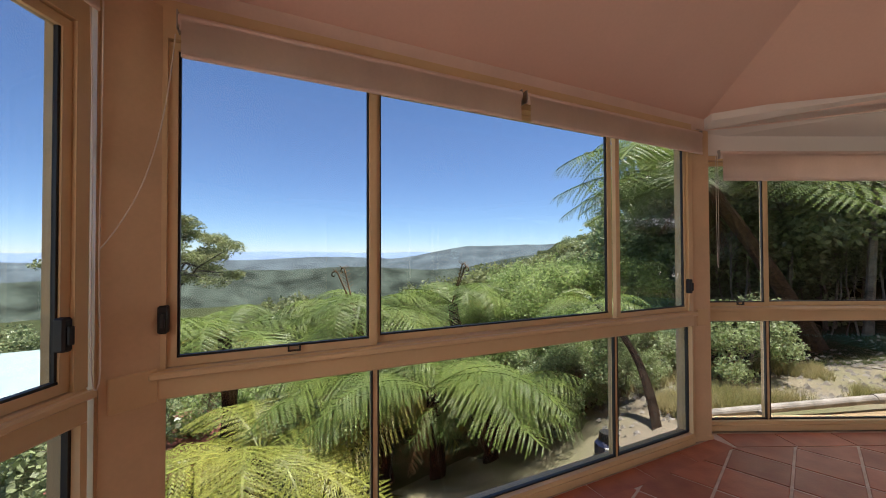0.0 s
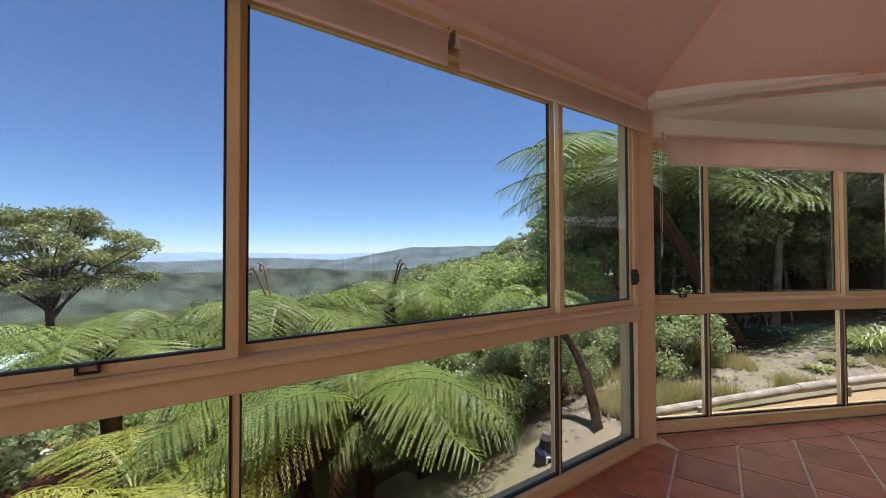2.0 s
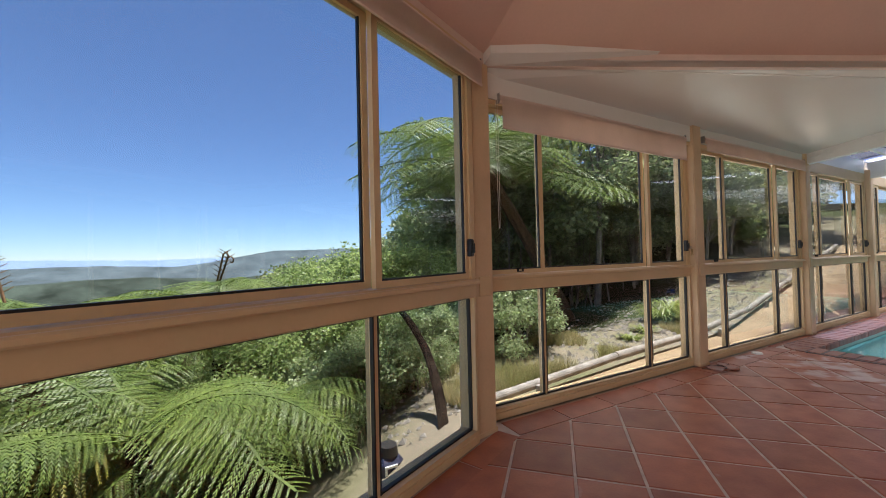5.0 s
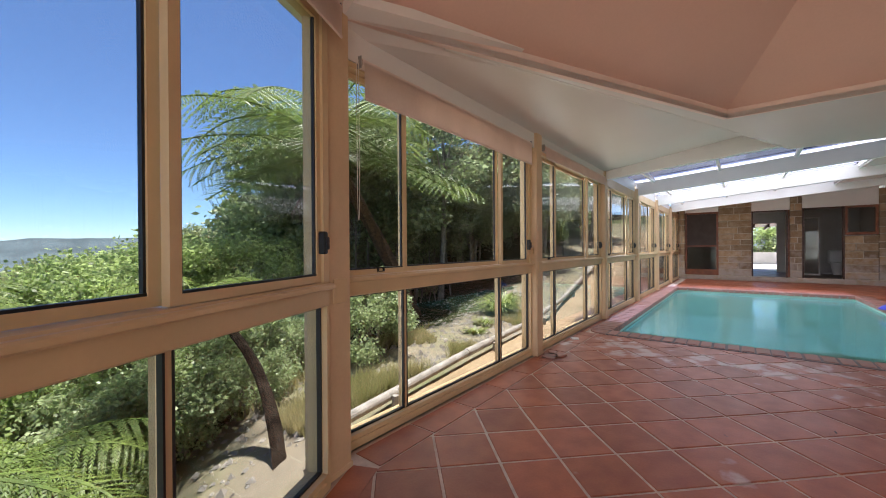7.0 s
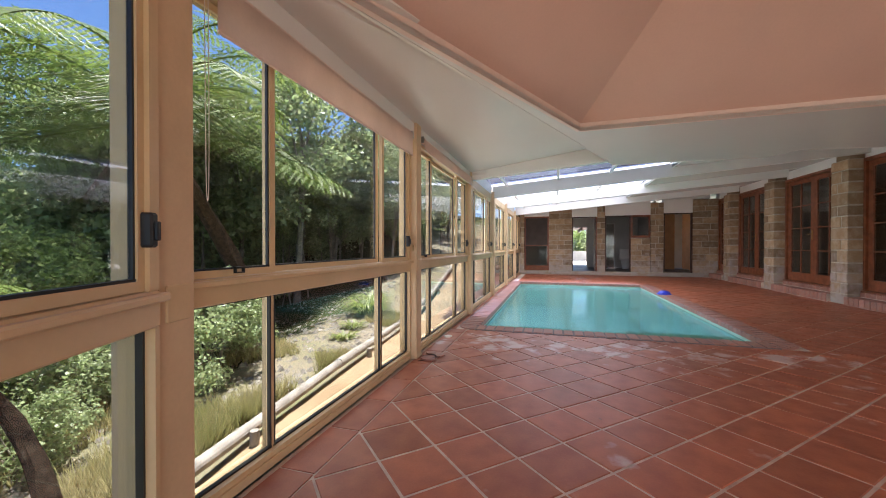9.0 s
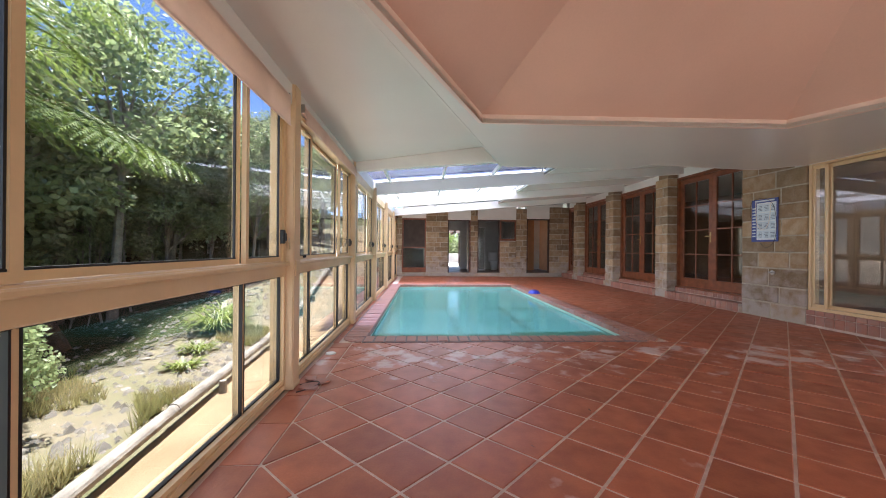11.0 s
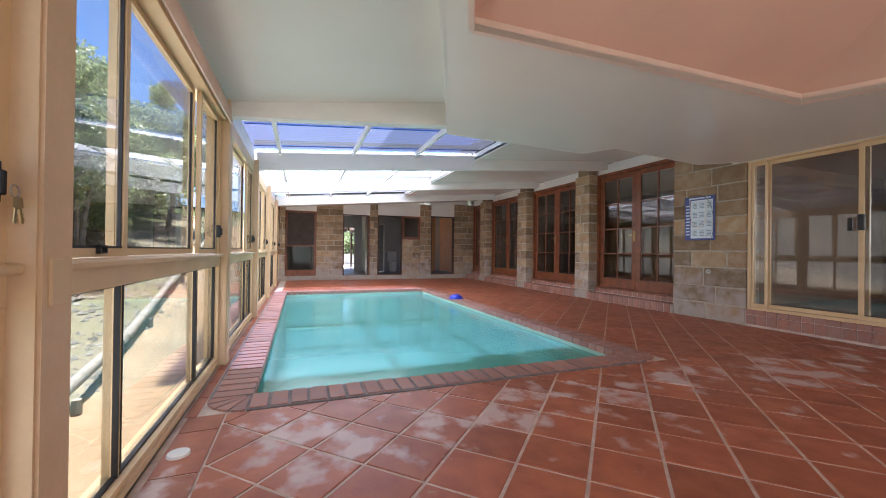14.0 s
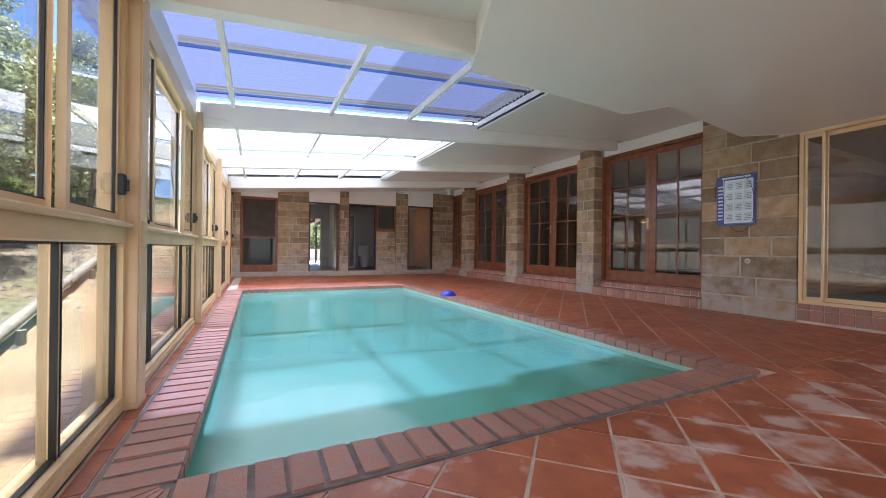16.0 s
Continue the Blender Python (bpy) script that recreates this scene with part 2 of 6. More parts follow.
def leaf_material(name, colour, second, through_light=0.35, rough=0.45):
    """Leaves: each its own tint, light coming through them."""
    m = material(name, colour, rough, vary=0.2, scale=1.6, fine=25, bump=0, piece=0.35, second=second)
    n, l = m.node_tree.nodes, m.node_tree.links
    b, out = n["Principled BSDF"], n["Material Output"]
    tr, mix = n.new("ShaderNodeBsdfTranslucent"), n.new("ShaderNodeMixShader")
    mix.inputs[0].default_value = through_light
    l.new(b.inputs["Base Color"].links[0].from_socket, tr.inputs["Color"])
    l.new(b.outputs[0], mix.inputs[1])
    l.new(tr.outputs[0], mix.inputs[2])
    l.new(mix.outputs[0], out.inputs["Surface"])
    return m


FROND = leaf_material("fern_frond", (0.22, 0.29, 0.065), (0.10, 0.16, 0.035), 0.42)
FRONDLIGHT = leaf_material("sunny_frond", (0.36, 0.37, 0.075), (0.22, 0.26, 0.05), 0.45)
FRONDOLD = leaf_material("yellow_frond", (0.36, 0.30, 0.05), (0.20, 0.20, 0.04))
LEAVES = [leaf_material("gum_leaf", (0.31, 0.34, 0.14), (0.17, 0.20, 0.08), 0.42, 0.42), leaf_material("forest_leaf", (0.36, 0.41, 0.22), (0.20, 0.26, 0.11), 0.42, 0.38), leaf_material("shrub_leaf", (0.38, 0.45, 0.23), (0.23, 0.30, 0.13), 0.5, 0.45),
          leaf_material("bright_leaf", (0.36, 0.45, 0.17), (0.25, 0.33, 0.11), 0.6)]
GRASS = leaf_material("dry_grass", (0.42, 0.36, 0.19), (0.20, 0.22, 0.06), 0.3)


def water_material():
    m = bpy.data.materials.new("pool_water")
    m.use_nodes = True
    n, l = m.node_tree.nodes, m.node_tree.links
    n.remove(n["Principled BSDF"])
    clear, gloss, mix, fr, body, mix2 = n.new("ShaderNodeBsdfTransparent"), n.new("ShaderNodeBsdfGlossy"), n.new("ShaderNodeMixShader"), slant(n, l, 0.02), n.new("ShaderNodeBsdfDiffuse"), n.new("ShaderNodeMixShader")
    clear.inputs["Color"].default_value = (0.60, 0.88, 0.82, 1)
    body.inputs["Color"].default_value = (0.135, 0.41, 0.33, 1)
    gloss.inputs["Roughness"].default_value = 0.16
    mix2.inputs[0].default_value = 0.62
    geo, tex, bp = n.new("ShaderNodeNewGeometry"), n.new("ShaderNodeTexNoise"), n.new("ShaderNodeBump")
    tex.inputs["Scale"].default_value, tex.inputs["Detail"].default_value = 2.2, 2
    bp.inputs["Strength"].default_value, bp.inputs["Distance"].default_value = 0.25, 0.03
    l.new(geo.outputs["Position"], tex.inputs["Vector"])
    l.new(tex.outputs["Fac"], bp.inputs["Height"])
    l.new(bp.outputs["Normal"], gloss.inputs["Normal"])
    l.new(clear.outputs[0], mix2.inputs[1])
    l.new(body.outputs[0], mix2.inputs[2])
    l.new(fr.outputs[0], mix.inputs[0])
    l.new(mix2.outputs[0], mix.inputs[1])
    l.new(gloss.outputs[0], mix.inputs[2])
    l.new(mix.outputs[0], n["Material Output"].inputs["Surface"])
    return m


def sheet_material(milky, clarity=1.0):
    """Blue-tinted plastic sheet: part clear, part milky."""
    m = bpy.data.materials.new("plastic_sheet")
    m.use_nodes = True
    n, l = m.node_tree.nodes, m.node_tree.links
    n.remove(n["Principled BSDF"])
    clear, milk, gloss, mix, mix2, fr = n.new("ShaderNodeBsdfTransparent"), n.new("ShaderNodeBsdfTranslucent"), n.new("ShaderNodeBsdfGlossy"), n.new("ShaderNodeMixShader"), n.new("ShaderNodeMixShader"), slant(n, l)
    clear.inputs["Color"].default_value = (0.17 * clarity, 0.205 * clarity, 0.345 * clarity, 1)
    milk.inputs["Color"].default_value = (0.72, 0.76, 0.88, 1)
    gloss.inputs["Roughness"].default_value = 0.15
    mix.inputs[0].default_value = milky
    l.new(clear.outputs[0], mix.inputs[1])
    l.new(milk.outputs[0], mix.inputs[2])
    l.new(fr.outputs[0], mix2.inputs[0])
    l.new(mix.outputs[0], mix2.inputs[1])
    l.new(gloss.outputs[0], mix2.inputs[2])
    l.new(mix2.outputs[0], n["Material Output"].inputs["Surface"])
    return m


WATER_MAT, SHEET, SHEET_GLARE, SHEET_RIBSHADE, SHEET_DIM, SHEET_PALE = water_material(), sheet_material(0.055), sheet_material(0.5), sheet_material(0.06, 0.45), sheet_material(0.035, 0.72), sheet_material(0.22)
PUMPBLUE = material("dark_blue_plastic", (0.015, 0.02, 0.05), 0.4, vary=0.1)
BROWNWALL = material("brown_render", (0.22, 0.125, 0.07), 0.8, vary=0.18, scale=2)
CONCRETE = material("pale_concrete", (0.55, 0.52, 0.47), 0.9, vary=0.1, scale=2)

# ---- mesh helpers ----


def box(bm, lo, hi):
    vs = [bm.verts.new((x, y, z)) for x in (lo[0], hi[0]) for y in (lo[1], hi[1]) for z in (lo[2], hi[2])]
    for f in ((0, 1, 3, 2), (4, 6, 7, 5), (0, 4, 5, 1), (2, 3, 7, 6), (0, 2, 6, 4), (1, 5, 7, 3)):
        bm.faces.new([vs[i] for i in f])
    return vs


def boxes(*pairs):
    bm = bmesh.new()
    for lo, hi in pairs:
        box(bm, lo, hi)
    return bm


def soft_box(lo, hi, r=0.006):
    bm = boxes((lo, hi))
    bmesh.ops.bevel(bm, geom=bm.edges[:], offset=r, segments=1, affect="EDGES")
    return bm


def prism(points, z0, z1):
    """Upright prism over a plan polygon; z0 and z1 numbers, or functions of x and y."""
    bm = bmesh.new()
    at = lambda z, x, y: z(x, y) if callable(z) else z
    a = [bm.verts.new((x, y, at(z0, x, y))) for x, y in points]
    b = [bm.verts.new((x, y, at(z1, x, y))) for x, y in points]
    bm.faces.new(a[::-1])
    bm.faces.new(b)
    for i in range(len(a)):
        j = (i + 1) % len(a)
        bm.faces.new((a[i], a[j], b[j], b[i]))
    return bm


def limb(bm, p, q, r0, r1, sides=7):
    d = (q - p).normalized()
    u = d.orthogonal().normalized()
    w = d.cross(u)
    a = [bm.verts.new(p + (u * math.cos(k) + w * math.sin(k)) * r0) for k in [2 * math.pi * i / sides for i in range(sides)]]
    b = [bm.verts.new(q + (u * math.cos(k) + w * math.sin(k)) * r1) for k in [2 * math.pi * i / sides for i in range(sides)]]
    for i in range(sides):
        bm.faces.new((a[i], a[(i + 1) % sides], b[(i + 1) % sides], b[i]))


def mesh_of(name, bm, mat):
    bmesh.ops.recalc_face_normals(bm, faces=bm.faces[:])
    me = bpy.data.meshes.new(name)
    bm.to_mesh(me)
    bm.free()
    me.materials.append(mat)
    return me


def part(name, bm, mat, parent=None, label="", at=None):
    ob = new(name, mesh_of(name, bm, mat))
    ob.parent = parent
    if at is not None:
        ob.matrix_basis = at
    if label:
        ob["label"] = label
    return ob


def thing(name, label, category, group="", kind="", at=None):
    ob = new(name)
    ob.empty_display_size = 0.1
    if at is not None:
        ob.matrix_basis = at
    return tagged(ob, label, category, group, kind)


def structure(name, bm, mat, label, category):
    return tagged(part(name, bm, mat), label, category, kind="structure")


# ---- plan ----
WALL_Y, HOUSE_Y, FAR_X = 3.03, -3.40, 16.63
POSTS = [2.55, 5.05, 7.50, 9.85, 12.2, 14.6]
HEX = [(2.64, 2.98), (5.82, 1.47), (5.75, -1.58), (2.64, -3.10), (-0.42, -1.45), (-0.42, 1.55)]
FLAT = 2.28


def beam_z(y):
    return 2.12 + (WALL_Y - y) * 0.085


def lining_z(y):
    return beam_z(y) + 0.17


def slope_z(y):
    return 2.235 + (WALL_Y - y) * 0.145


# pool outline
PX0, PX1, PY0, PY1 = 6.62, 13.1, -0.54, 2.70
WATER = -0.10

# ---- floor, pool shell, coping ----
S2 = math.sqrt(0.5)
PITCH = 0.315


def clip(poly, region):
    """Plan polygon cut to a convex region, both counter-clockwise."""
    out = poly
    for i in range(len(region)):
        (ax, ay), (bx, by) = region[i], region[(i + 1) % len(region)]
        side = [(bx - ax) * (y - ay) - (by - ay) * (x - ax) for x, y in out]
        cut = []
        for j in range(len(out)):
            k = (j + 1) % len(out)
            if side[j] >= 0:
                cut.append(out[j])
            if side[j] * side[k] < 0:
                f = side[j] / (side[j] - side[k])
                cut.append((out[j][0] + f * (out[k][0] - out[j][0]), out[j][1] + f * (out[k][1] - out[j][1])))
        out = cut
        if len(out) < 3:
            return []
    return out


def area(poly):
    return 0.5 * abs(sum(a[0] * b[1] - b[0] * a[1] for a, b in zip(poly, poly[1:] + poly[:1])))


COPE_W, CORNER = 0.25, 0.28
def plates(polys, z0, z1):
    bm = bmesh.new()
    for poly in polys:
        p = prism(poly, z0, z1)
        tmp = bpy.data.meshes.new("tmp")
        p.to_mesh(tmp)
        p.free()
        bm.from_mesh(tmp)
        bpy.data.meshes.remove(tmp)
    return bm


floor = structure("floor", plates([[(-0.5, -3.75), (PX0 - 0.05, -3.75), (PX0 - 0.05, 3.1), (2.6, 3.08), (-0.5, 1.62)], [(PX1 + 0.05, -3.75), (FAR_X + 0.3, -3.75), (FAR_X + 0.3, 3.1), (PX1 + 0.05, 3.1)],
                  [(PX0 - 0.05, -3.75), (PX1 + 0.05, -3.75), (PX1 + 0.05, PY0 - 0.05), (PX0 - 0.05, PY0 - 0.05)], [(PX0 - 0.05, PY1 + 0.05), (PX1 + 0.05, PY1 + 0.05), (PX1 + 0.05, 3.1), (PX0 - 0.05, 3.1)]], -0.3, -0.004),
                  GROUT, "pale grout bed under the red terracotta floor", "floor")

shell = bmesh.new()
for lo, hi in (((PX0 - 0.2, PY0 - 0.2, -1.6), (PX1 + 0.2, PY1 + 0.2, -1.45)), ((PX0 - 0.2, PY0 - 0.2, -1.45), (PX0, PY1 + 0.2, -0.02)), ((PX1, PY0 - 0.2, -1.45), (PX1 + 0.2, PY1 + 0.2, -0.02)),
               ((PX0, PY0 - 0.2, -1.45), (PX1, PY0, -0.02)), ((PX0, PY1, -1.45), (PX1, PY1 + 0.2, -0.02)),
               ((PX0, PY0, -1.45), (PX0 + 1.5, PY0 + 0.45, -0.32)), ((PX0, PY0 + 0.45, -1.45), (PX0 + 1.5, PY0 + 0.8, -0.62)), ((PX0, PY0 + 0.8, -1.45), (PX0 + 1.5, PY0 + 1.15, -0.95))):
    box(shell, lo, hi)
structure("pool_basin", shell, POOLSHELL, "pale turquoise rendered pool basin with entry steps", "pool")
bm = bmesh.new()
NX, NY = 64, 34
grid = [[bm.verts.new((PX0 + (PX1 - PX0) * i / NX, PY0 + (PY1 - PY0) * j / NY, WATER)) for j in range(NY + 1)] for i in range(NX + 1)]
for i in range(NX):
    for j in range(NY):
        bm.faces.new((grid[i][j], grid[i + 1][j], grid[i + 1][j + 1], grid[i][j + 1]))
structure("water", bm, WATER_MAT, "calm turquoise pool water", "water")

# brick coping: straight runs and fans at the four corners
cope_thing = thing("pool_coping", "red brick coping with dark joints around the pool", "coping", kind="structure")


bm = bmesh.new()
for lo, hi in (((PX0 - COPE_W, PY0, -0.02), (PX0 + 0.01, PY1, 0.006)), ((PX1 - 0.01, PY0, -0.02), (PX1 + COPE_W, PY1, 0.006)), ((PX0, PY0 - COPE_W, -0.02), (PX1, PY0 + 0.01, 0.006)),
               ((PX0, PY1 - 0.01, -0.02), (PX1, PY1 + COPE_W, 0.006))):
    box(bm, lo, hi)
for cx, cy, a0 in ((PX0, PY0, 180), (PX1, PY0, 270), (PX1, PY1, 0), (PX0, PY1, 90)):
    arc = [(cx, cy)] + [(cx + COPE_W * math.cos(radians(a0 + a)), cy + COPE_W * math.sin(radians(a0 + a))) for a in range(0, 91, 15)]
    top = [bm.verts.new((x, y, 0.006)) for x, y in arc]
    bm.faces.new(top)
part("mortar_bed", bm, DARKMORTAR, cope_thing, "dark stained mortar bed")
brick_w = 0.118
bm = bmesh.new()
box(bm, (-0.055, 0, -0.055), (0.055, COPE_W, 0.012))
bmesh.ops.bevel(bm, geom=[e for e in bm.edges if max(v.co.z for v in e.verts) > 0.01 and min(v.co.z for v in e.verts) > 0], offset=0.007, segments=2, affect="EDGES")
brick_mesh = mesh_of("brick", bm, COPE)
rng = random.Random(3)


def lay_brick(x, y, heading):
    ob = new("brick", brick_mesh)
    ob.parent = cope_thing
    ob.matrix_basis = pose(x, y, rng.uniform(-0.002, 0.003), 0, 0, heading + rng.uniform(-0.6, 0.6)) @ Matrix.Diagonal((rng.uniform(0.96, 1.0), 1, 1, 1))


n = int((PX1 - PX0) / brick_w)
for i in range(n):
    x = PX0 + (i + 0.5) * (PX1 - PX0) / n
    lay_brick(x, PY1 - 0.015, 0)
    lay_brick(x, PY0 + 0.015, 180)
n = int((PY1 - PY0) / brick_w)
for i in range(n):
    y = PY0 + (i + 0.5) * (PY1 - PY0) / n
    lay_brick(PX0 + 0.015, y, 90)
    lay_brick(PX1 - 0.015, y, -90)
pts = [(COPE_W * 0.16 * math.sin(radians(a)), COPE_W * 0.16 * math.cos(radians(a))) for a in (-9, 9)] + [(COPE_W * math.sin(radians(a)), COPE_W * math.cos(radians(a))) for a in (9, 0, -9)]
wedge = prism(pts, -0.055, 0.011)
wedge_mesh = mesh_of("brick", wedge, COPE)
for cx, cy, a0 in ((PX0, PY1, 0), (PX1, PY1, -90), (PX1, PY0, 180), (PX0, PY0, 90)):
    for k in range(4):
        ob = new("brick", wedge_mesh)
        ob.parent = cope_thing
        ob.matrix_basis = pose(cx, cy, 0, 0, 0, a0 + 11.25 + 22.5 * k)

# ---- glazing along the garden side ----
W1_A, W1_B = Vector((-0.47, 1.545, 0)), Vector((2.52, 2.94, 0))


def latch(parent, x, z, name="latch"):
    bm = soft_box((x - 0.016, -0.066, z - 0.05), (x + 0.016, -0.03, z + 0.05), 0.006)
    l = part(name, bm, BLACK, parent, "black window latch")
    part("lever", soft_box((x - 0.008, -0.078, z - 0.03), (x + 0.008, -0.066, z + 0.025), 0.003), BLACK, l)


def glazing(name, at, length, label, split=(0.25, 0.74), latches=(0.97,), head=2.10):
    """One bay of window wall: low fixed lights, a stout rail, sliding lights above. x runs along the wall, -y is the room."""
    t = thing(name, label, "window", kind="structure", at=at)
    a, b = length * split[0], length * split[1]
    part("window_frame", boxes(((0, -0.05, 0), (length, 0.05, 0.075)), ((0, -0.05, head - 0.04), (length, 0.05, head + 0.10)),
         ((0, -0.05, 0.075), (0.022, 0.05, 0.835)), ((length - 0.022, -0.05, 0.075), (length, 0.05, 0.835)),
         ((0, -0.05, 0.942), (0.045, 0.05, head - 0.04)), ((length - 0.045, -0.05, 0.942), (length, 0.05, head - 0.04))), CREAM, t)
    part("window_sill", boxes(((0.045, -0.062, 0.02), (length - 0.045, -0.05, 0.05))), CREAM, t)
    bm = boxes(((0, -0.055, 0.835), (length, 0.055, 0.942)), ((0, -0.085, 0.912), (length, -0.055, 0.937)))
    bmesh.ops.bevel(bm, geom=bm.edges[:], offset=0.006, segments=1, affect="EDGES")
    part("rail", bm, CREAM, t)
    for x in (a, b):
        part("mullion", boxes(((x - 0.012, -0.02, 0.075), (x + 0.012, 0.03, 0.835))), CREAM, t)
        part("gasket", boxes(((x - 0.018, -0.024, 0.076), (x - 0.011, -0.004, 0.834)), ((x + 0.011, -0.024, 0.076), (x + 0.017, -0.004, 0.834))), BLACK, t, "black rubber gasket")
    for i, (x0, x1) in enumerate(((0.045, a), (a, b), (b, length - 0.045))):
        l0, l1 = x0 if i else 0.022, x1 if i < 2 else length - 0.022
        e0, e1 = l0 + (0.018 if i else 0.002), l1 - (0.018 if i < 2 else 0.002)
        part("pane", boxes(((e0, 0.0, 0.08), (e1, 0.005, 0.83))), GLASS, t).visible_shadow = False
        part("gasket", boxes(((l0 + 0.004, -0.02, 0.074), (l1 - 0.004, 0.0, 0.084)), ((l0 + 0.004, -0.02, 0.826), (l1 - 0.004, 0.0, 0.837))), BLACK, t)
        if i != 1:
            g = l0 if i == 0 else l1 - 0.010
            part("gasket", boxes(((g, -0.022, 0.085), (g + 0.010, -0.001, 0.825))), BLACK, t)
        # sliding sash: outer lights run in the inner track
        y = -0.022 if i != 1 else 0.018
        lo, hi, w = 0.945, head - 0.045, 0.030
        sash = part("sash", boxes(((x0 - 0.005, y - 0.014, lo), (x0 + w, y + 0.014, hi)), ((x1 - w, y - 0.014, lo), (x1 + 0.005, y + 0.014, hi)),
                    ((x0 + w, y - 0.014, lo), (x1 - w, y + 0.014, lo + 0.03)), ((x0 + w, y - 0.014, hi - 0.03), (x1 - w, y + 0.014, hi))), CREAM, t)
        part("gasket", boxes(((x0 + w - 0.001, y - 0.007, lo + 0.028), (x0 + w + 0.008, y + 0.007, hi - 0.03)), ((x1 - w - 0.008, y - 0.007, lo + 0.028), (x1 - w + 0.001, y + 0.007, hi - 0.03)),
             ((x0 + w, y - 0.010, lo + 0.028), (x1 - w, y + 0.010, lo + 0.038))), BLACK, sash)
        part("pane", boxes(((x0 + w, y - 0.002, lo + 0.03), (x1 - w, y + 0.002, hi - 0.03))), GLASS, sash).visible_shadow = False
    for f in latches:
        latch(t, length * f, 1.12)
    part("catch", boxes(((a * 0.55, -0.05, 0.957), (a * 0.55 + 0.05, -0.035, 0.962)), ((a * 0.55, -0.05, 0.957), (a * 0.55 + 0.006, -0.035, 0.985)), ((a * 0.55 + 0.044, -0.05, 0.957), (a * 0.55 + 0.05, -0.035, 0.985)),
                        ((a * 0.55, -0.05, 0.979), (a * 0.55 + 0.05, -0.035, 0.985))), BLACK, t, "small black sash catch")
    return t


d1 = W1_B - W1_A
W1_TURN = math.degrees(math.atan2(d1.y, d1.x))
W1_LEN = d1.length
glazing("window_1", pose(W1_A.x, W1_A.y, 0, 0, 0, W1_TURN) @ pose(0.075, 0, 0), W1_LEN - 0.165, "cream aluminium window wall over low fixed panes", (0.2615, 0.757), (0.012, 0.985), 2.18)
glazing("window_2", pose(-0.50, -1.45, 0, 0, 0, 90) @ pose(0.02, 0, 0), 2.80, "cream aluminium window wall beside the corner post", (0.25, 0.75), (0.972,))
glazing("window_3", pose(-0.50, -3.35, 0, 0, 0, 90), 1.80, "assumed cream aluminium window bay behind the walk, out of view", (0.3, 0.7), ())
for i, x in enumerate(POSTS):
    nxt = POSTS[i + 1] if i + 1 < len(POSTS) else FAR_X
    glazing("window_%d" % (i + 4), pose(x + 0.07, WALL_Y + 0.06, 0), nxt - x - (0.14 if i + 1 < len(POSTS) else 0.07), "cream aluminium sliding window bay over low fixed panes", (0.235, 0.752 if i == 0 else 0.735), (0.975,))

POST_GROUP = "window wall posts"


def post(at, w, label, depth=0.16, top=2.25):
    t = thing("post", label, "post", POST_GROUP, at=at)
    bm = boxes(((-w / 2, -depth / 2, 0), (w / 2, depth / 2, top)))
    bmesh.ops.bevel(bm, geom=[e for e in bm.edges if abs(e.verts[0].co.z - e.verts[1].co.z) > 1], offset=0.008, segments=2, affect="EDGES")
    part("shaft", bm, POST, t)
    part("cover_strip", soft_box((-w / 2 + 0.03, -depth / 2 - 0.007, 0.83), (w / 2 - 0.03, -depth / 2 + 0.003, 0.95), 0.004), CREAM, t)
    part("foot", soft_box((-w / 2 - 0.004, -depth / 2 - 0.004, 0), (w / 2 + 0.004, depth / 2 + 0.004, 0.03), 0.003), POST, t)
    return t


for i, x in enumerate(POSTS[1:]):
    post(pose(x, WALL_Y + 0.03, 0), 0.14, "cream painted square post standing on the tiles")
post(pose(2.535, 2.98, 0, 0, 0, 12), 0.16, "cream painted corner post between two window bays")
t = post(pose(-0.455, 1.515, 0, 0, 0, 58), 0.20, "broad cream painted corner post with blind chains", 0.14)

# ---- roof: apricot tray, soffits, beams, skylights ----
centre = Vector((sum(p[0] for p in HEX) / 6, sum(p[1] for p in HEX) / 6, 0))
APEX = (centre.x, centre.y, FLAT + 0.12 + 1.5)
bm = bmesh.new()
ap = bm.verts.new(APEX)
rim = [bm.verts.new((x, y, FLAT + 0.08)) for x, y in HEX]
for i in range(6):
    bm.faces.new((rim[i], rim[(i + 1) % 6], ap))
ret = bmesh.ops.extrude_face_region(bm, geom=bm.faces[:])
for v in [g for g in ret["geom"] if isinstance(g, bmesh.types.BMVert)]:
    v.co.z += 0.08
structure("ceiling_tray", bm, PINK, "apricot painted six-sided raised ceiling", "ceiling")
for i in range(6):
    a, b = Vector((*HEX[i], 0)), Vector((*HEX[(i + 1) % 6], 0))
    inward = (centre - (a + b) / 2).normalized()
    out = -inward * 0.035
    structure("trim", prism([(a.x, a.y), (b.x, b.y), (b.x + out.x, b.y + out.y), (a.x + out.x, a.y + out.y)], FLAT - 0.004, FLAT + 0.12), TRIM, "apricot painted batten round the raised ceiling", "trim")

S0, S1, S2_, S3 = (7.70, 0.92), (7.78, -1.02), (7.42, -1.22), (7.62, -2.95)
SX = 7.55

S0 = (7.70, 0.885)


def fold_y(x):
    """The edge of the flat ceiling on the garden side."""
    return 2.98 - (x - 2.64) * 0.414


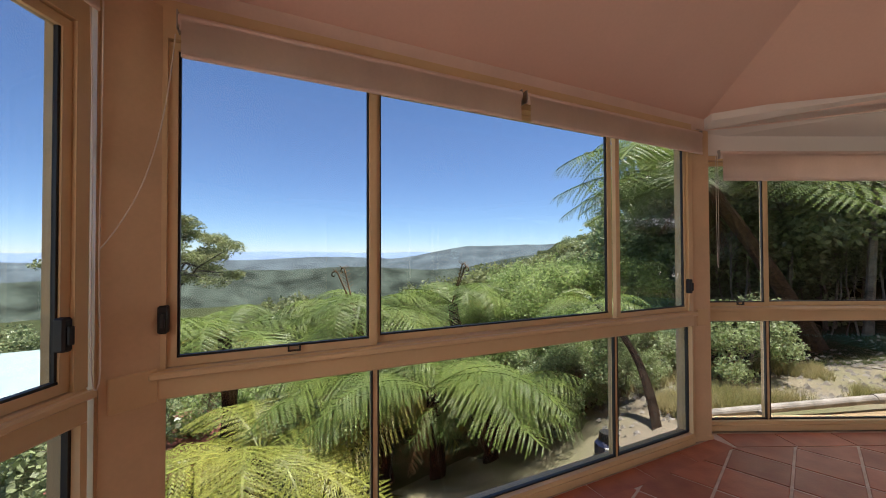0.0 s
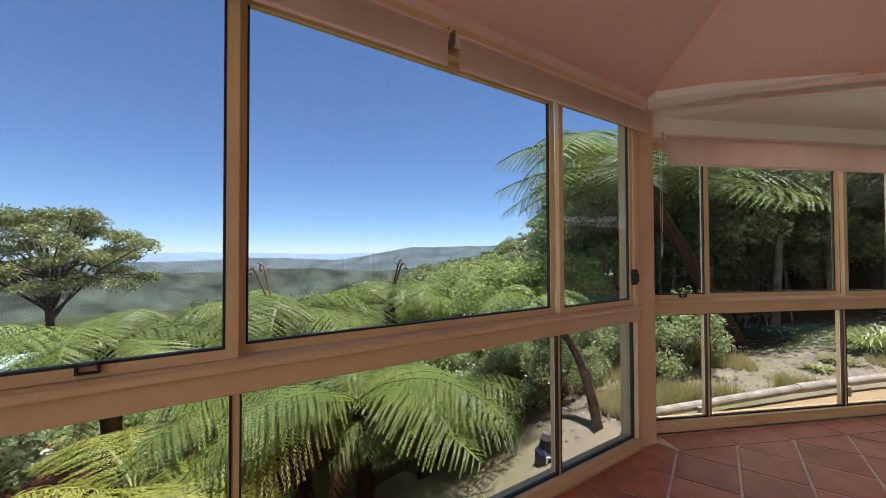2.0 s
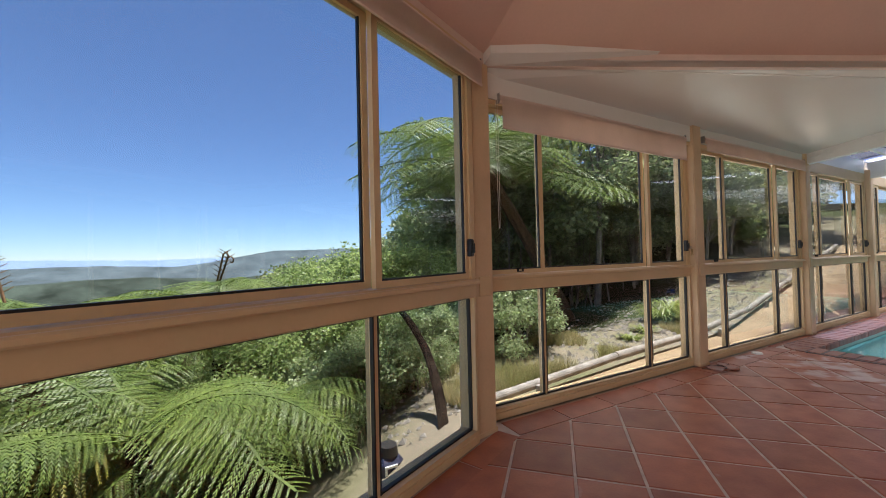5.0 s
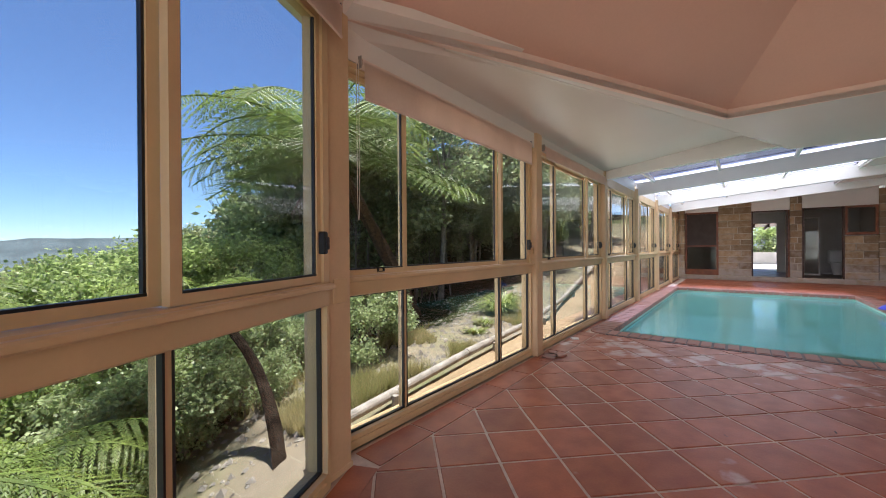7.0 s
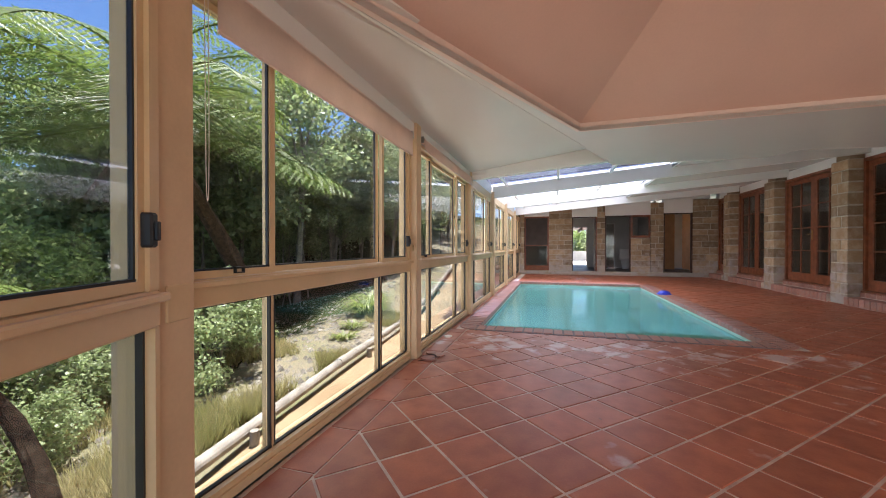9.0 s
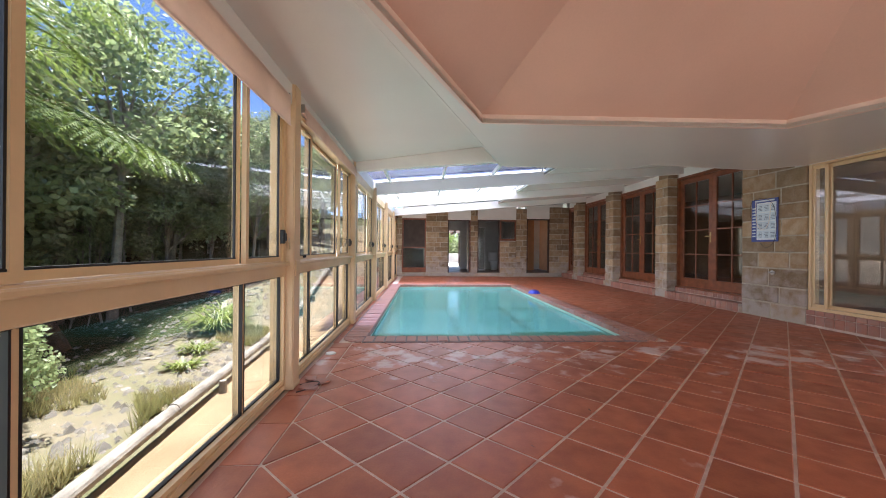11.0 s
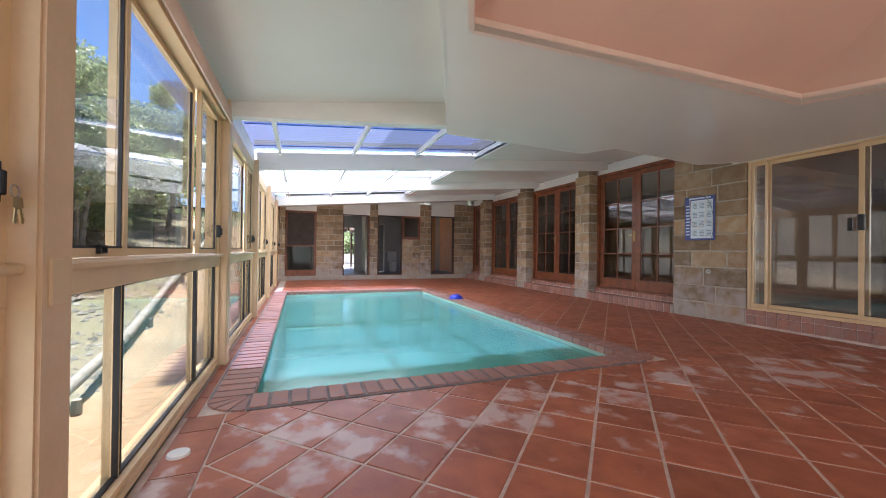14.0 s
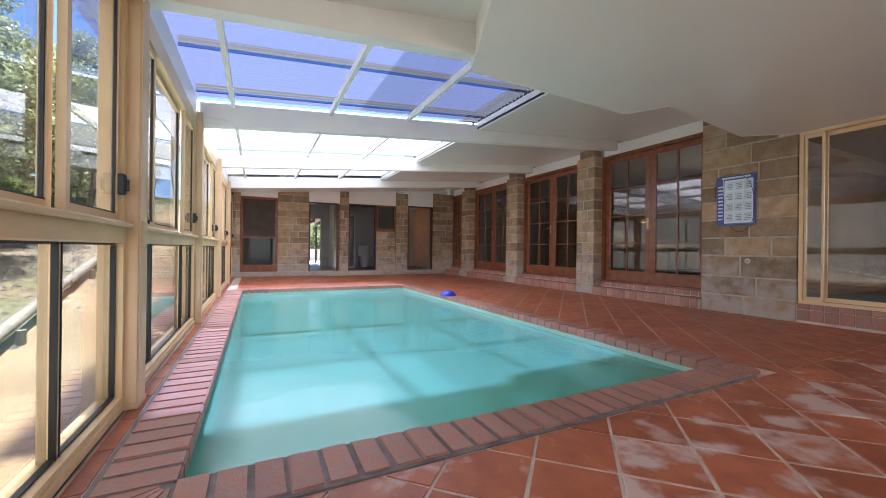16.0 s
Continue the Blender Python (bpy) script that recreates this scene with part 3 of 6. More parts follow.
structure("ceiling_soffit", plates([[HEX[2], S3, S2_, S1, S0, HEX[1]], [HEX[1], S0, (2.64, 2.98)], [HEX[2], (2.64, HOUSE_Y), (7.25, HOUSE_Y), S3], [HEX[3], (2.64, HOUSE_Y), HEX[2]],
          [HEX[3], HEX[4], (-0.5, HOUSE_Y), (2.64, HOUSE_Y)]], FLAT, FLAT + 0.04), CEILING, "flat white ceiling beside the raised tray", "ceiling")
# fascia where the flat soffit ends under the sloping lining
for a, b in ((S0, S1), (S1, S2_), (S2_, S3), (S3, (7.25, HOUSE_Y))):
    d = (Vector(b) - Vector(a)).normalized()
    nrm = Vector((d.y, -d.x)) * -0.02
    structure("trim", prism([a, b, (b[0] + nrm.x, b[1] + nrm.y), (a[0] + nrm.x, a[1] + nrm.y)], FLAT - 0.003, lambda x, y: max(FLAT + 0.02, lining_z(y) + 0.03)), CEILING, "white fascia at the edge of the flat ceiling", "trim")
structure("trim_step", prism([(3.2, fold_y(3.2)), S0, (S0[0] + 0.01, S0[1] + 0.02), (3.21, fold_y(3.2) + 0.02)], FLAT - 0.003, lambda x, y: max(FLAT + 0.02, slope_z(y) + 0.03)), CEILING, "white step between the flat and the sloping ceiling", "trim")
structure("ceiling_slope", plates([[(2.64, WALL_Y + 0.05), (2.64, 2.9), (SX, fold_y(SX) - 0.1), (SX, WALL_Y + 0.05)][::-1]],
          lambda x, y: max(slope_z(y), FLAT + 0.043 if y < fold_y(x) else 0), lambda x, y: slope_z(y) + 0.12), CEILING, "white sloping ceiling over the garden windows", "ceiling")
BEAMS = [SX] + POSTS[3:]
for i, x in enumerate(BEAMS):
    w = 0.055
    y1 = S0[1] if i == 0 else HOUSE_Y
    t = thing("roof_beam", "white painted timber roof beam over the pool", "beam", "beams over the pool")
    part("beam", prism([(x - w, WALL_Y - 0.02), (x - w, y1), (x + w, y1), (x + w, WALL_Y - 0.02)], lambda x, y: beam_z(y) - 0.003, lambda x, y: beam_z(y) + 0.24), WHITE, t)
    part("bracket", boxes(((x - w - 0.012, 2.75, beam_z(2.75) + 0.06), (x - w, 2.95, beam_z(2.95) + 0.2)), ((x + w, 2.75, beam_z(2.75) + 0.06), (x + w + 0.012, 2.95, beam_z(2.95) + 0.2))), WHITE, t)
SKY_Y0, SKY_Y1 = -0.42, 2.96
edges = BEAMS + [FAR_X]
for i, (x0, x1) in enumerate(zip(edges, edges[1:])):
    a, b = x0 + 0.055, x1 - (0.055 if i < 3 else 0)
    poly = [(a, HOUSE_Y - 0.3), (a, SKY_Y0), (b, SKY_Y0), (b, HOUSE_Y - 0.3)] if i < 3 else [(a, HOUSE_Y - 0.3), (a, WALL_Y + 0.05), (b, WALL_Y + 0.05), (b, HOUSE_Y - 0.3)]
    structure("ceiling_bay", prism(poly[::-1], lambda x, y: lining_z(y), lambda x, y: lining_z(y) + 0.03), CEILING, "white sloping ceiling lining between roof beams", "ceiling")
    if i == 3:
        continue
    t = thing("skylight", "clear corrugated plastic skylight on white battens", "skylight", "skylights over the pool")
    bm = bmesh.new()
    step = 0.019
    n = int((b - a) / step)
    rows = []
    for k in range(n + 1):
        x = a + (b - a) * k / n
        h = 0.012 * math.sin(2 * math.pi * (x - a) / 0.076)
        rows.append([bm.verts.new((x, y, beam_z(y) + 0.30 + h)) for y in (SKY_Y0 - 0.3, 1.3, WALL_Y + 0.5)])
    for p, q in zip(rows, rows[1:]):
        for k in range(2):
            bm.faces.new((p[k], q[k], q[k + 1], p[k + 1]))
    # milkier later sheets put the bright sky's white glare into the plastic
    sheet = part("corrugated_sheet", bm, (SHEET, SHEET_GLARE, SHEET_PALE)[i], t, "blue-tinted corrugated plastic sheet")
    # darker strip in each corrugation, painted in place of its shading
    sheet.data.materials.append(SHEET_RIBSHADE)
    # dimmer house-side half, added to trim the sun patch on the water
    sheet.data.materials.append(SHEET_DIM)
    for f in sheet.data.polygons:
        if i == 0:
            f.material_index = 1 if ((f.center.x - a) % 0.076) / 0.076 > 0.74 else 2 if f.center.y < 1.0 else 0
    for y in (2.70, 1.66, 0.66):
        part("batten", prism([(a, y - 0.02), (b, y - 0.02), (b, y + 0.02), (a, y + 0.02)], lambda x, y: beam_z(y) + 0.20, lambda x, y: beam_z(y) + 0.275), WHITE, t)
    for f in (0.48, 0.93):
        x = a + (b - a) * f
        part("rafter", prism([(x - 0.02, SKY_Y0), (x + 0.02, SKY_Y0), (x + 0.02, WALL_Y), (x - 0.02, WALL_Y)], lambda x, y: beam_z(y) + 0.325, lambda x, y: beam_z(y) + 0.37), DARKWOOD, t, "dark purlin above the battens")
    part("reveal_board", prism([(a, SKY_Y0 - 0.03), (b, SKY_Y0 - 0.03), (b, SKY_Y0), (a, SKY_Y0)], lambda x, y: lining_z(y) - 0.012, lambda x, y: beam_z(y) + 0.272), WHITE, t)
    bm = bmesh.new()
    k = 0.0
    while a + k + 0.038 < b:
        box(bm, (a + k, SKY_Y0 - 0.025, beam_z(SKY_Y0) + 0.274), (a + k + 0.045, SKY_Y0 - 0.005, beam_z(SKY_Y0) + 0.315))
        k += 0.076
    tagged(part("closure_strip", bm, BLACK, t, "black foam closure strip"), kind="stuff")
    structure("wall_upper", prism([(a, WALL_Y + 0.01), (b, WALL_Y + 0.01), (b, WALL_Y + 0.08), (a, WALL_Y + 0.08)], 2.20, beam_z(WALL_Y) + 0.285), WHITE, "white board above the window heads", "wall")
# eaves and unseen outer roof, shaped to keep the high sun off the panes
ROOF = material("roof_metal", (0.30, 0.33, 0.31), 0.5, vary=0.06, scale=1)
# unseen west eave is widened to keep sun out of the side windows
structure("roof", plates([[(2.5, 3.16), (SX - 0.06, 3.16), (SX - 0.06, 3.24), (2.5, 3.24)], [(-0.55, 1.65), (2.5, 3.08), (2.36, 3.45), (-0.75, 2.0)], [(-1.9, -3.4), (-0.56, -3.4), (-0.56, 1.65), (-0.75, 2.0), (-1.9, 1.2)],
          [(14.66, 3.16), (FAR_X, 3.16), (FAR_X, 3.6), (14.66, 3.6)]], 2.60, 2.66), ROOF, "painted eaves lining under the roof edge", "roof")
structure("roof_cover", plates([[(-1.0, -3.8), (SX, -3.8), (SX, 3.24), (2.4, 3.24), (-1.0, 1.75)]], 4.05, 4.1), ROOF, "unseen metal roof that shades the hexagonal room", "roof")
structure("roof_back", plates([[(7.3, -8.2), (FAR_X + 5, -8.2), (FAR_X + 5, SKY_Y0 - 0.3), (7.3, SKY_Y0 - 0.3)], [(-1, -8.2), (7.3, -8.2), (7.3, -3.8), (-1, -3.8)]], 3.05, 3.1), ROOF, "unseen metal roof that shades the house", "roof")
structure("roof_end", plates([[(14.66, SKY_Y0 - 0.3), (FAR_X + 0.4, SKY_Y0 - 0.3), (FAR_X + 0.4, 3.6), (14.66, 3.6)]], 2.75, 2.8), ROOF, "unseen metal roof that shades the end of the pool room", "roof")
structure("wall_eave_outer", prism([(SX - 0.06, 3.10), (2.64, 3.08), (2.64, 3.13), (SX - 0.06, 3.15)], 2.19, 4.05), WHITE, "outer board above the windows", "wall")
p0, p1 = Vector((-0.55, 1.62)), Vector((2.62, 3.06))
structure("wall_upper_hex", prism([tuple(p0), tuple(p1), (p1.x - 0.03, p1.y + 0.06), (p0.x - 0.03, p0.y + 0.06)], 2.19, 4.05), WHITE, "outer board above the angled windows", "wall")
structure("wall_upper_side", boxes(((-0.62, -3.4, 2.19), (-0.56, 1.62, 4.05))), WHITE, "outer board above the side windows", "wall")
structure("trim_head", prism([(2.64, WALL_Y - 0.02), (SX, WALL_Y - 0.02), (SX, WALL_Y + 0.01), (2.64, WALL_Y + 0.01)], 2.06, 2.092), CREAM, "cream head strip over the windows", "trim")
structure("trim_upper", prism([(2.64, WALL_Y - 0.028), (SX, WALL_Y - 0.028), (SX, WALL_Y + 0.01), (2.64, WALL_Y + 0.01)], 2.093, 2.26), CEILING, "white board between the window heads and the ceiling", "trim")
q0, q1 = W1_A, W1_B
nv = Vector((d1.y, -d1.x, 0)).normalized()
structure("trim_head_angled", prism([(q0.x + nv.x * 0.03, q0.y + nv.y * 0.03), (q1.x + nv.x * 0.03, q1.y + nv.y * 0.03), (q1.x - nv.x * 0.05, q1.y - nv.y * 0.05), (q0.x - nv.x * 0.05, q0.y - nv.y * 0.05)], 2.195, FLAT + 0.02), TRIM, "apricot head board over the angled windows", "trim")
structure("trim_head_side", boxes(((-0.55, -3.4, 2.195), (-0.46, 1.5, FLAT + 0.02))), TRIM, "apricot head board over the side windows", "trim")

# ---- house wall and far wall in sandstone ----
rng = random.Random(11)


def stone_courses(parent, x0, x1, z0, z1, axis, face, depth, course=0.205, lengths=(0.42, 0.62)):
    """Sandstone blocks with recessed mortar between x0 and x1 along the wall. axis 'x': face towards +y at y=face; 'y': face towards -x at x=face."""
    if axis == "x":
        part("mortar", boxes(((x0 + 0.004, face - depth, z0), (x1 - 0.004, face - 0.006, z1))), MORTAR, parent)
    else:
        part("mortar", boxes(((face + 0.006, x0 + 0.004, z0), (face + depth, x1 - 0.004, z1))), MORTAR, parent)
    rows = max(1, round((z1 - z0) / course))
    steps = [1.0 + (rng.uniform(-0.16, 0.16) if rows > 2 else 0) for _ in range(rows)]
    levels = [z0 + (z1 - z0) * sum(steps[:k]) / sum(steps) for k in range(rows + 1)]
    for r in range(rows):
        span = x1 - x0
        if span < 0.6:
            cuts = [0, span] if (r % 3 == 0) else [0, span * (0.38 if r % 2 else 0.62), span]
        else:
            cuts, x = [0], 0
            x = rng.uniform(0.25, 0.45) if r % 2 else rng.uniform(0.4, 0.6)
            while x < span - 0.2:
                cuts.append(x)
                x += rng.uniform(*lengths)
            cuts.append(span)
        for a, b in zip(cuts, cuts[1:]):
            j, out = 0.009, rng.uniform(0.0, 0.007)
            za, zb = levels[r] + j, levels[r + 1] - j
            sa, sb = (0 if a == 0 else j), (0 if b == span else j)
            if axis == "x":
                bm = soft_box((x0 + a + sa, face - depth - 0.004, za), (x0 + b - sb, face + out, zb), 0.010)
            else:
                bm = soft_box((face - out, x0 + a + sa, za), (face + depth + 0.004, x0 + b - sb, zb), 0.010)
            part("stone", bm, STONE, parent)


BACK = 0.30
wall_house = thing("wall_house", "weathered brown sandstone block wall with piers", "wall", kind="structure")
stone_courses(wall_house, 7.25, 8.34, 0, FLAT - 0.002, "x", HOUSE_Y, BACK, 0.24)
stone_courses(wall_house, 7.45, 8.34, FLAT, 2.84, "x", HOUSE_Y, BACK)
PIERS = ((10.32, 10.76), (12.74, 13.19), (15.15, 15.59))
for a, b in PIERS:
    stone_courses(wall_house, a, b, 0, beam_z(HOUSE_Y) + 0.0, "x", HOUSE_Y, BACK)
    part("capping", boxes(((a + 0.1, HOUSE_Y - BACK, beam_z(HOUSE_Y)), (b, HOUSE_Y - 0.08, lining_z(HOUSE_Y) + 0.02))), STONE, wall_house)
DOORS = ((8.34, 10.32), (10.76, 12.74), (13.19, 15.15), (15.59, 16.63))


def french_door(x0, x1, label):
    """A pair of glazed hardwood doors in a frame, four panes high and two wide each."""
    y, z0, z1 = HOUSE_Y - BACK + 0.02, 0.27, 2.66
    t = thing("french_door", label, "door", "French doors along the pool")
    part("door_frame", boxes(((x0 + 0.004, y - 0.06, z0), (x0 + 0.06, y + 0.06, z1)), ((x1 - 0.06, y - 0.06, z0), (x1 - 0.004, y + 0.06, z1)), ((x0 + 0.06, y - 0.06, z1 - 0.06), (x1 - 0.06, y + 0.06, z1)),
         ((x0 + 0.004, y - 0.08, z0 - 0.03), (x1 - 0.004, y + 0.09, z0))), WOOD, t)
    mid = (x0 + x1) / 2
    for a, b in ((x0 + 0.062, mid - 0.002), (mid + 0.002, x1 - 0.062)):
        s, lo, hi = 0.095, z0 + 0.006, z1 - 0.064
        leaf = part("leaf", boxes(((a, y - 0.02, lo), (a + s, y + 0.02, hi)), ((b - s, y - 0.02, lo), (b, y + 0.02, hi)), ((a + s, y - 0.02, lo), (b - s, y + 0.02, lo + 0.19)), ((a + s, y - 0.02, hi - 0.10), (b - s, y + 0.02, hi))), WOOD, t)
        p0, p1, q0, q1 = a + s, b - s, lo + 0.19, hi - 0.10
        part("glazing_bar", boxes((((p0 + p1) / 2 - 0.011, y - 0.014, q0), ((p0 + p1) / 2 + 0.011, y + 0.014, q1))), WOOD, leaf)
        for k in (1, 2, 3):
            z = q0 + (q1 - q0) * k / 4
            part("glazing_bar", boxes(((p0, y - 0.012, z - 0.011), (p1, y + 0.012, z + 0.011))), WOOD, leaf)
        for i in range(2):
            for k in range(4):
                part("pane", boxes(((p0 + (p1 - p0) * i / 2 + 0.009, y - 0.002, q0 + (q1 - q0) * k / 4 + 0.009), (p0 + (p1 - p0) * (i + 1) / 2 - 0.009, y + 0.002, q0 + (q1 - q0) * (k + 1) / 4 - 0.009))), DOORGLASS, leaf)
    part("door_handle", boxes(((mid + 0.03, y + 0.02, 1.22), (mid + 0.06, y + 0.028, 1.42)), ((mid + 0.035, y + 0.028, 1.33), (mid + 0.05, y + 0.06, 1.35)), ((mid + 0.035, y + 0.05, 1.33), (mid + 0.15, y + 0.06, 1.35))), BRASS, t, "small brass lever handle")
    return t


for a, b in DOORS[:3]:
    french_door(a, b, "glossy red hardwood French doors with small panes, shut")
french_door(15.6, 16.62, "narrow red hardwood French doors in the corner, shut")
for a, b in DOORS:
    structure("wall_panel", boxes(((a + 0.004, HOUSE_Y - BACK - 0.04, 2.66), (b - 0.004, HOUSE_Y - BACK + 0.045, lining_z(HOUSE_Y) + 0.05))), WHITE, "white board above the French doors", "wall")
    step_t = thing("doorstep", "red brick doorstep with pale joints below the French doors", "step", "brick doorsteps")
    part("step_bed", boxes(((a + 0.01, HOUSE_Y - BACK - 0.1, -0.01), (b - 0.01, HOUSE_Y + 0.05, 0.145)), ((a + 0.01, HOUSE_Y - BACK - 0.1, 0.145), (b - 0.01, HOUSE_Y - BACK + 0.12, 0.235))), GROUT, step_t)
    n = max(4, int((b - a) / 0.122))
    w = (b - a - 0.02) / n
    for k in range(n):
        x = a + 0.01 + k * w
        part("brick", soft_box((x + 0.005, HOUSE_Y - BACK + 0.14, 0.006), (x + w - 0.005, HOUSE_Y + 0.062, 0.152), 0.008), COPE, step_t)
        part("brick", soft_box((x + 0.005, HOUSE_Y - BACK - 0.05, 0.158), (x + w - 0.005, HOUSE_Y - BACK + 0.128, 0.239), 0.006), COPE, step_t)

# sliding door with a tiled sill
sl = thing("sliding_door", "cream aluminium sliding glass door, shut, on a tiled sill", "door", "")
y, z0, z1 = HOUSE_Y - 0.08, 0.225, FLAT - 0.03
part("door_frame", boxes(((3.6, y - 0.06, z0), (7.24, y + 0.06, z0 + 0.04)), ((3.6, y - 0.06, z1 - 0.0), (7.24, y + 0.06, z1 + 0.025)), ((7.20, y - 0.06, z0 + 0.04), (7.24, y + 0.06, z1)), ((3.6, y - 0.06, z0 + 0.04), (3.64, y + 0.06, z1))), CREAM, sl)
for a, b, yy in ((7.02, 7.195, 0.03), (6.06, 7.05, -0.025), (4.95, 6.13, 0.025), (3.64, 5.0, -0.025)):
    w = 0.045 if b - a > 0.3 else 0.02
    leaf = part("leaf", boxes(((a, y + yy - 0.016, z0 + 0.042), (a + w, y + yy + 0.016, z1 - 0.002)), ((b - w, y + yy - 0.016, z0 + 0.042), (b, y + yy + 0.016, z1 - 0.002)),
                ((a + w, y + yy - 0.016, z0 + 0.042), (b - w, y + yy + 0.016, z0 + 0.09)), ((a + w, y + yy - 0.016, z1 - 0.05), (b - w, y + yy + 0.016, z1 - 0.002))), CREAM, sl)
    part("pane", boxes(((a + w, y + yy - 0.002, z0 + 0.09), (b - w, y + yy + 0.002, z1 - 0.05))), DOORGLASS, leaf)
part("lock", soft_box((6.07, y + 0.041, 1.27), (6.13, y + 0.075, 1.45), 0.008), BLACK, sl, "black sliding door lock")
part("lock", soft_box((6.19, y - 0.008, 1.27), (6.235, y + 0.022, 1.42), 0.008), BLACK, sl, "black sliding door lock")
sill = thing("door_sill", "row of square terracotta tiles with pale joints under the sliding door", "sill", kind="structure")
part("sill_bed", boxes(((3.5, HOUSE_Y - 0.3, 0), (7.246, HOUSE_Y + 0.004, 0.222))), GROUT, sill)
n = 30
for k in range(n):
    x = 3.5 + k * (7.24 - 3.5) / n
    w = (7.24 - 3.5) / n
    part("tile", soft_box((x + 0.004, HOUSE_Y + 0.002, 0.03), (x + w - 0.004, HOUSE_Y + 0.014, 0.155), 0.004), COPE, sill)
    part("tile", soft_box((x + 0.004, HOUSE_Y - 0.02, 0.162), (x + w - 0.004, HOUSE_Y + 0.016, 0.228), 0.005), COPE, sill)
structure("wall_house_plain", boxes(((-0.6, HOUSE_Y - 0.3, 0), (3.6, HOUSE_Y, FLAT))), PLASTER, "plain plaster house wall", "wall")
structure("wall_lintel", boxes(((3.6, HOUSE_Y - 0.3, FLAT - 0.004), (7.448, HOUSE_Y - 0.02, 3.0))), PLASTER, "plain wall over the sliding door", "wall")

# rooms behind the glass
structure("floor_rooms", boxes(((-0.6, -8.0, 0.1), (FAR_X + 0.3, HOUSE_Y - 0.42, 0.2))), ROOMFLOOR, "dark timber floor of the rooms behind", "floor")
# assumed openings, placed out of sight so daylight reaches the rooms
holes = ((1.6, 5.2), (7.85, 9.4))
cuts = [-0.6] + [v for h in holes for v in h] + [FAR_X + 0.3]
structure("wall_rooms_back", boxes(((-0.6, -8.1, 0.2), (FAR_X + 0.3, -8.0, 1.0)), ((-0.6, -8.1, 2.25), (FAR_X + 0.3, -8.0, 3.04)), *[((a, -8.1, 1.0), (b, -8.0, 2.25)) for a, b in zip(cuts[::2], cuts[1::2])]), BROWNWALL, "brown rendered back wall with openings added for daylight", "wall")
structure("wall_rooms_side", boxes(((7.6, -8.0, 0.2), (7.72, HOUSE_Y - BACK - 0.02, 3.0))), BROWNWALL, "brown partition wall between rooms", "wall")
structure("wall_rooms_end", boxes(((FAR_X + 0.3, -8.1, 0.0), (FAR_X + 0.4, HOUSE_Y - 0.3, 3.0))), PLASTER, "pale end wall of the rooms", "wall")
structure("wall_rooms_west", boxes(((-0.7, -8.1, 0.0), (-0.6, HOUSE_Y, 3.0))), PLASTER, "pale end wall of the lounge", "wall")
structure("ceiling_rooms", boxes(((7.72, -8.0, 2.9), (FAR_X + 0.3, HOUSE_Y - BACK - 0.05, 2.95))), PLASTER, "white ceiling of the rooms behind", "ceiling")
bm = bmesh.new()
for k in range(42):
    yb = -7.95 + k * 0.105
    box(bm, (-0.6, yb, 2.45), (7.6, yb + 0.099, 2.47))
structure("ceiling_lounge", bm, WOOD, "orange timber board ceiling of the lounge", "ceiling")
# dark box in the room behind the doors, taken for a television
heater = thing("heater", "black box with a glass front, taken for a television", "heater")
part("body", soft_box((10.6, -7.9, 0.2), (11.5, -7.45, 1.0), 0.02), BLACK, heater)
part("front_glass", soft_box((10.7, -7.45, 0.4), (11.4, -7.44, 0.85), 0.003), DARKGLASS, heater)
# far wall
far = thing("wall_far", "sandstone block end wall with doorways", "wall", kind="structure")
SILL = 0.14
stone_courses(far, -3.4, 3.1, 0, SILL, "y", FAR_X - 0.012, 0.3, 0.14)
FAR_PIERS = ((2.86, 3.1, 2.42), (1.10, 1.93, 2.5), (-0.05, 0.21, 2.55), (-1.97, -1.56, 2.62), (-3.72, -2.87, 2.7))
for a, b, top in FAR_PIERS:
    stone_courses(far, a, b, SILL, top, "y", FAR_X, 0.28)
stone_courses(far, -1.55, -0.92, SILL, 1.36, "y", FAR_X, 0.28)
for a, b, zb in ((1.93, 2.86, 2.22), (0.21, 1.10, 2.17), (-1.56, -0.05, 2.19), (-2.87, -1.97, 2.24)):
    structure("wall_head", boxes(((FAR_X + 0.02, a + 0.004, zb), (FAR_X + 0.24, b - 0.004, 2.75))), WHITE, "white board above an end wall opening", "wall")
structure("wall_far_top", boxes(((FAR_X + 0.05, -3.4, 2.72), (FAR_X + 0.25, 3.1, 3.0))), WHITE, "white board at the top of the end wall", "wall")
w = thing("window_end", "timber framed end window with a dark screen drawn half down", "window")
fx = FAR_X + 0.10
part("window_frame", boxes(((fx - 0.03, 1.935, SILL), (fx + 0.04, 1.99, 2.22)), ((fx - 0.03, 2.80, SILL), (fx + 0.04, 2.855, 2.22)), ((fx - 0.03, 1.99, SILL), (fx + 0.04, 2.80, SILL + 0.19)), ((fx - 0.03, 1.99, 2.16), (fx + 0.04, 2.80, 2.22)), ((fx - 0.03, 1.99, 1.08), (fx + 0.04, 2.80, 1.12))), WOOD, w)
part("screen", boxes(((fx - 0.012, 1.99, 1.12), (fx, 2.80, 2.16))), SCREEN, w, "dark brown woven screen")
part("pane", boxes(((fx, 1.99, SILL + 0.19), (fx + 0.005, 2.80, 1.08))), GLASS, w)
d = thing("hinged_door", "red hardwood door standing open in the end wall", "door")
part("leaf", soft_box((FAR_X + 0.06, 0.215, SILL + 0.01), (FAR_X + 0.75, 0.255, 2.16), 0.004), WOOD, d)
part("panel", soft_box((FAR_X + 0.17, 0.255, SILL + 0.25), (FAR_X + 0.64, 0.268, 1.0), 0.006), WOOD, d)
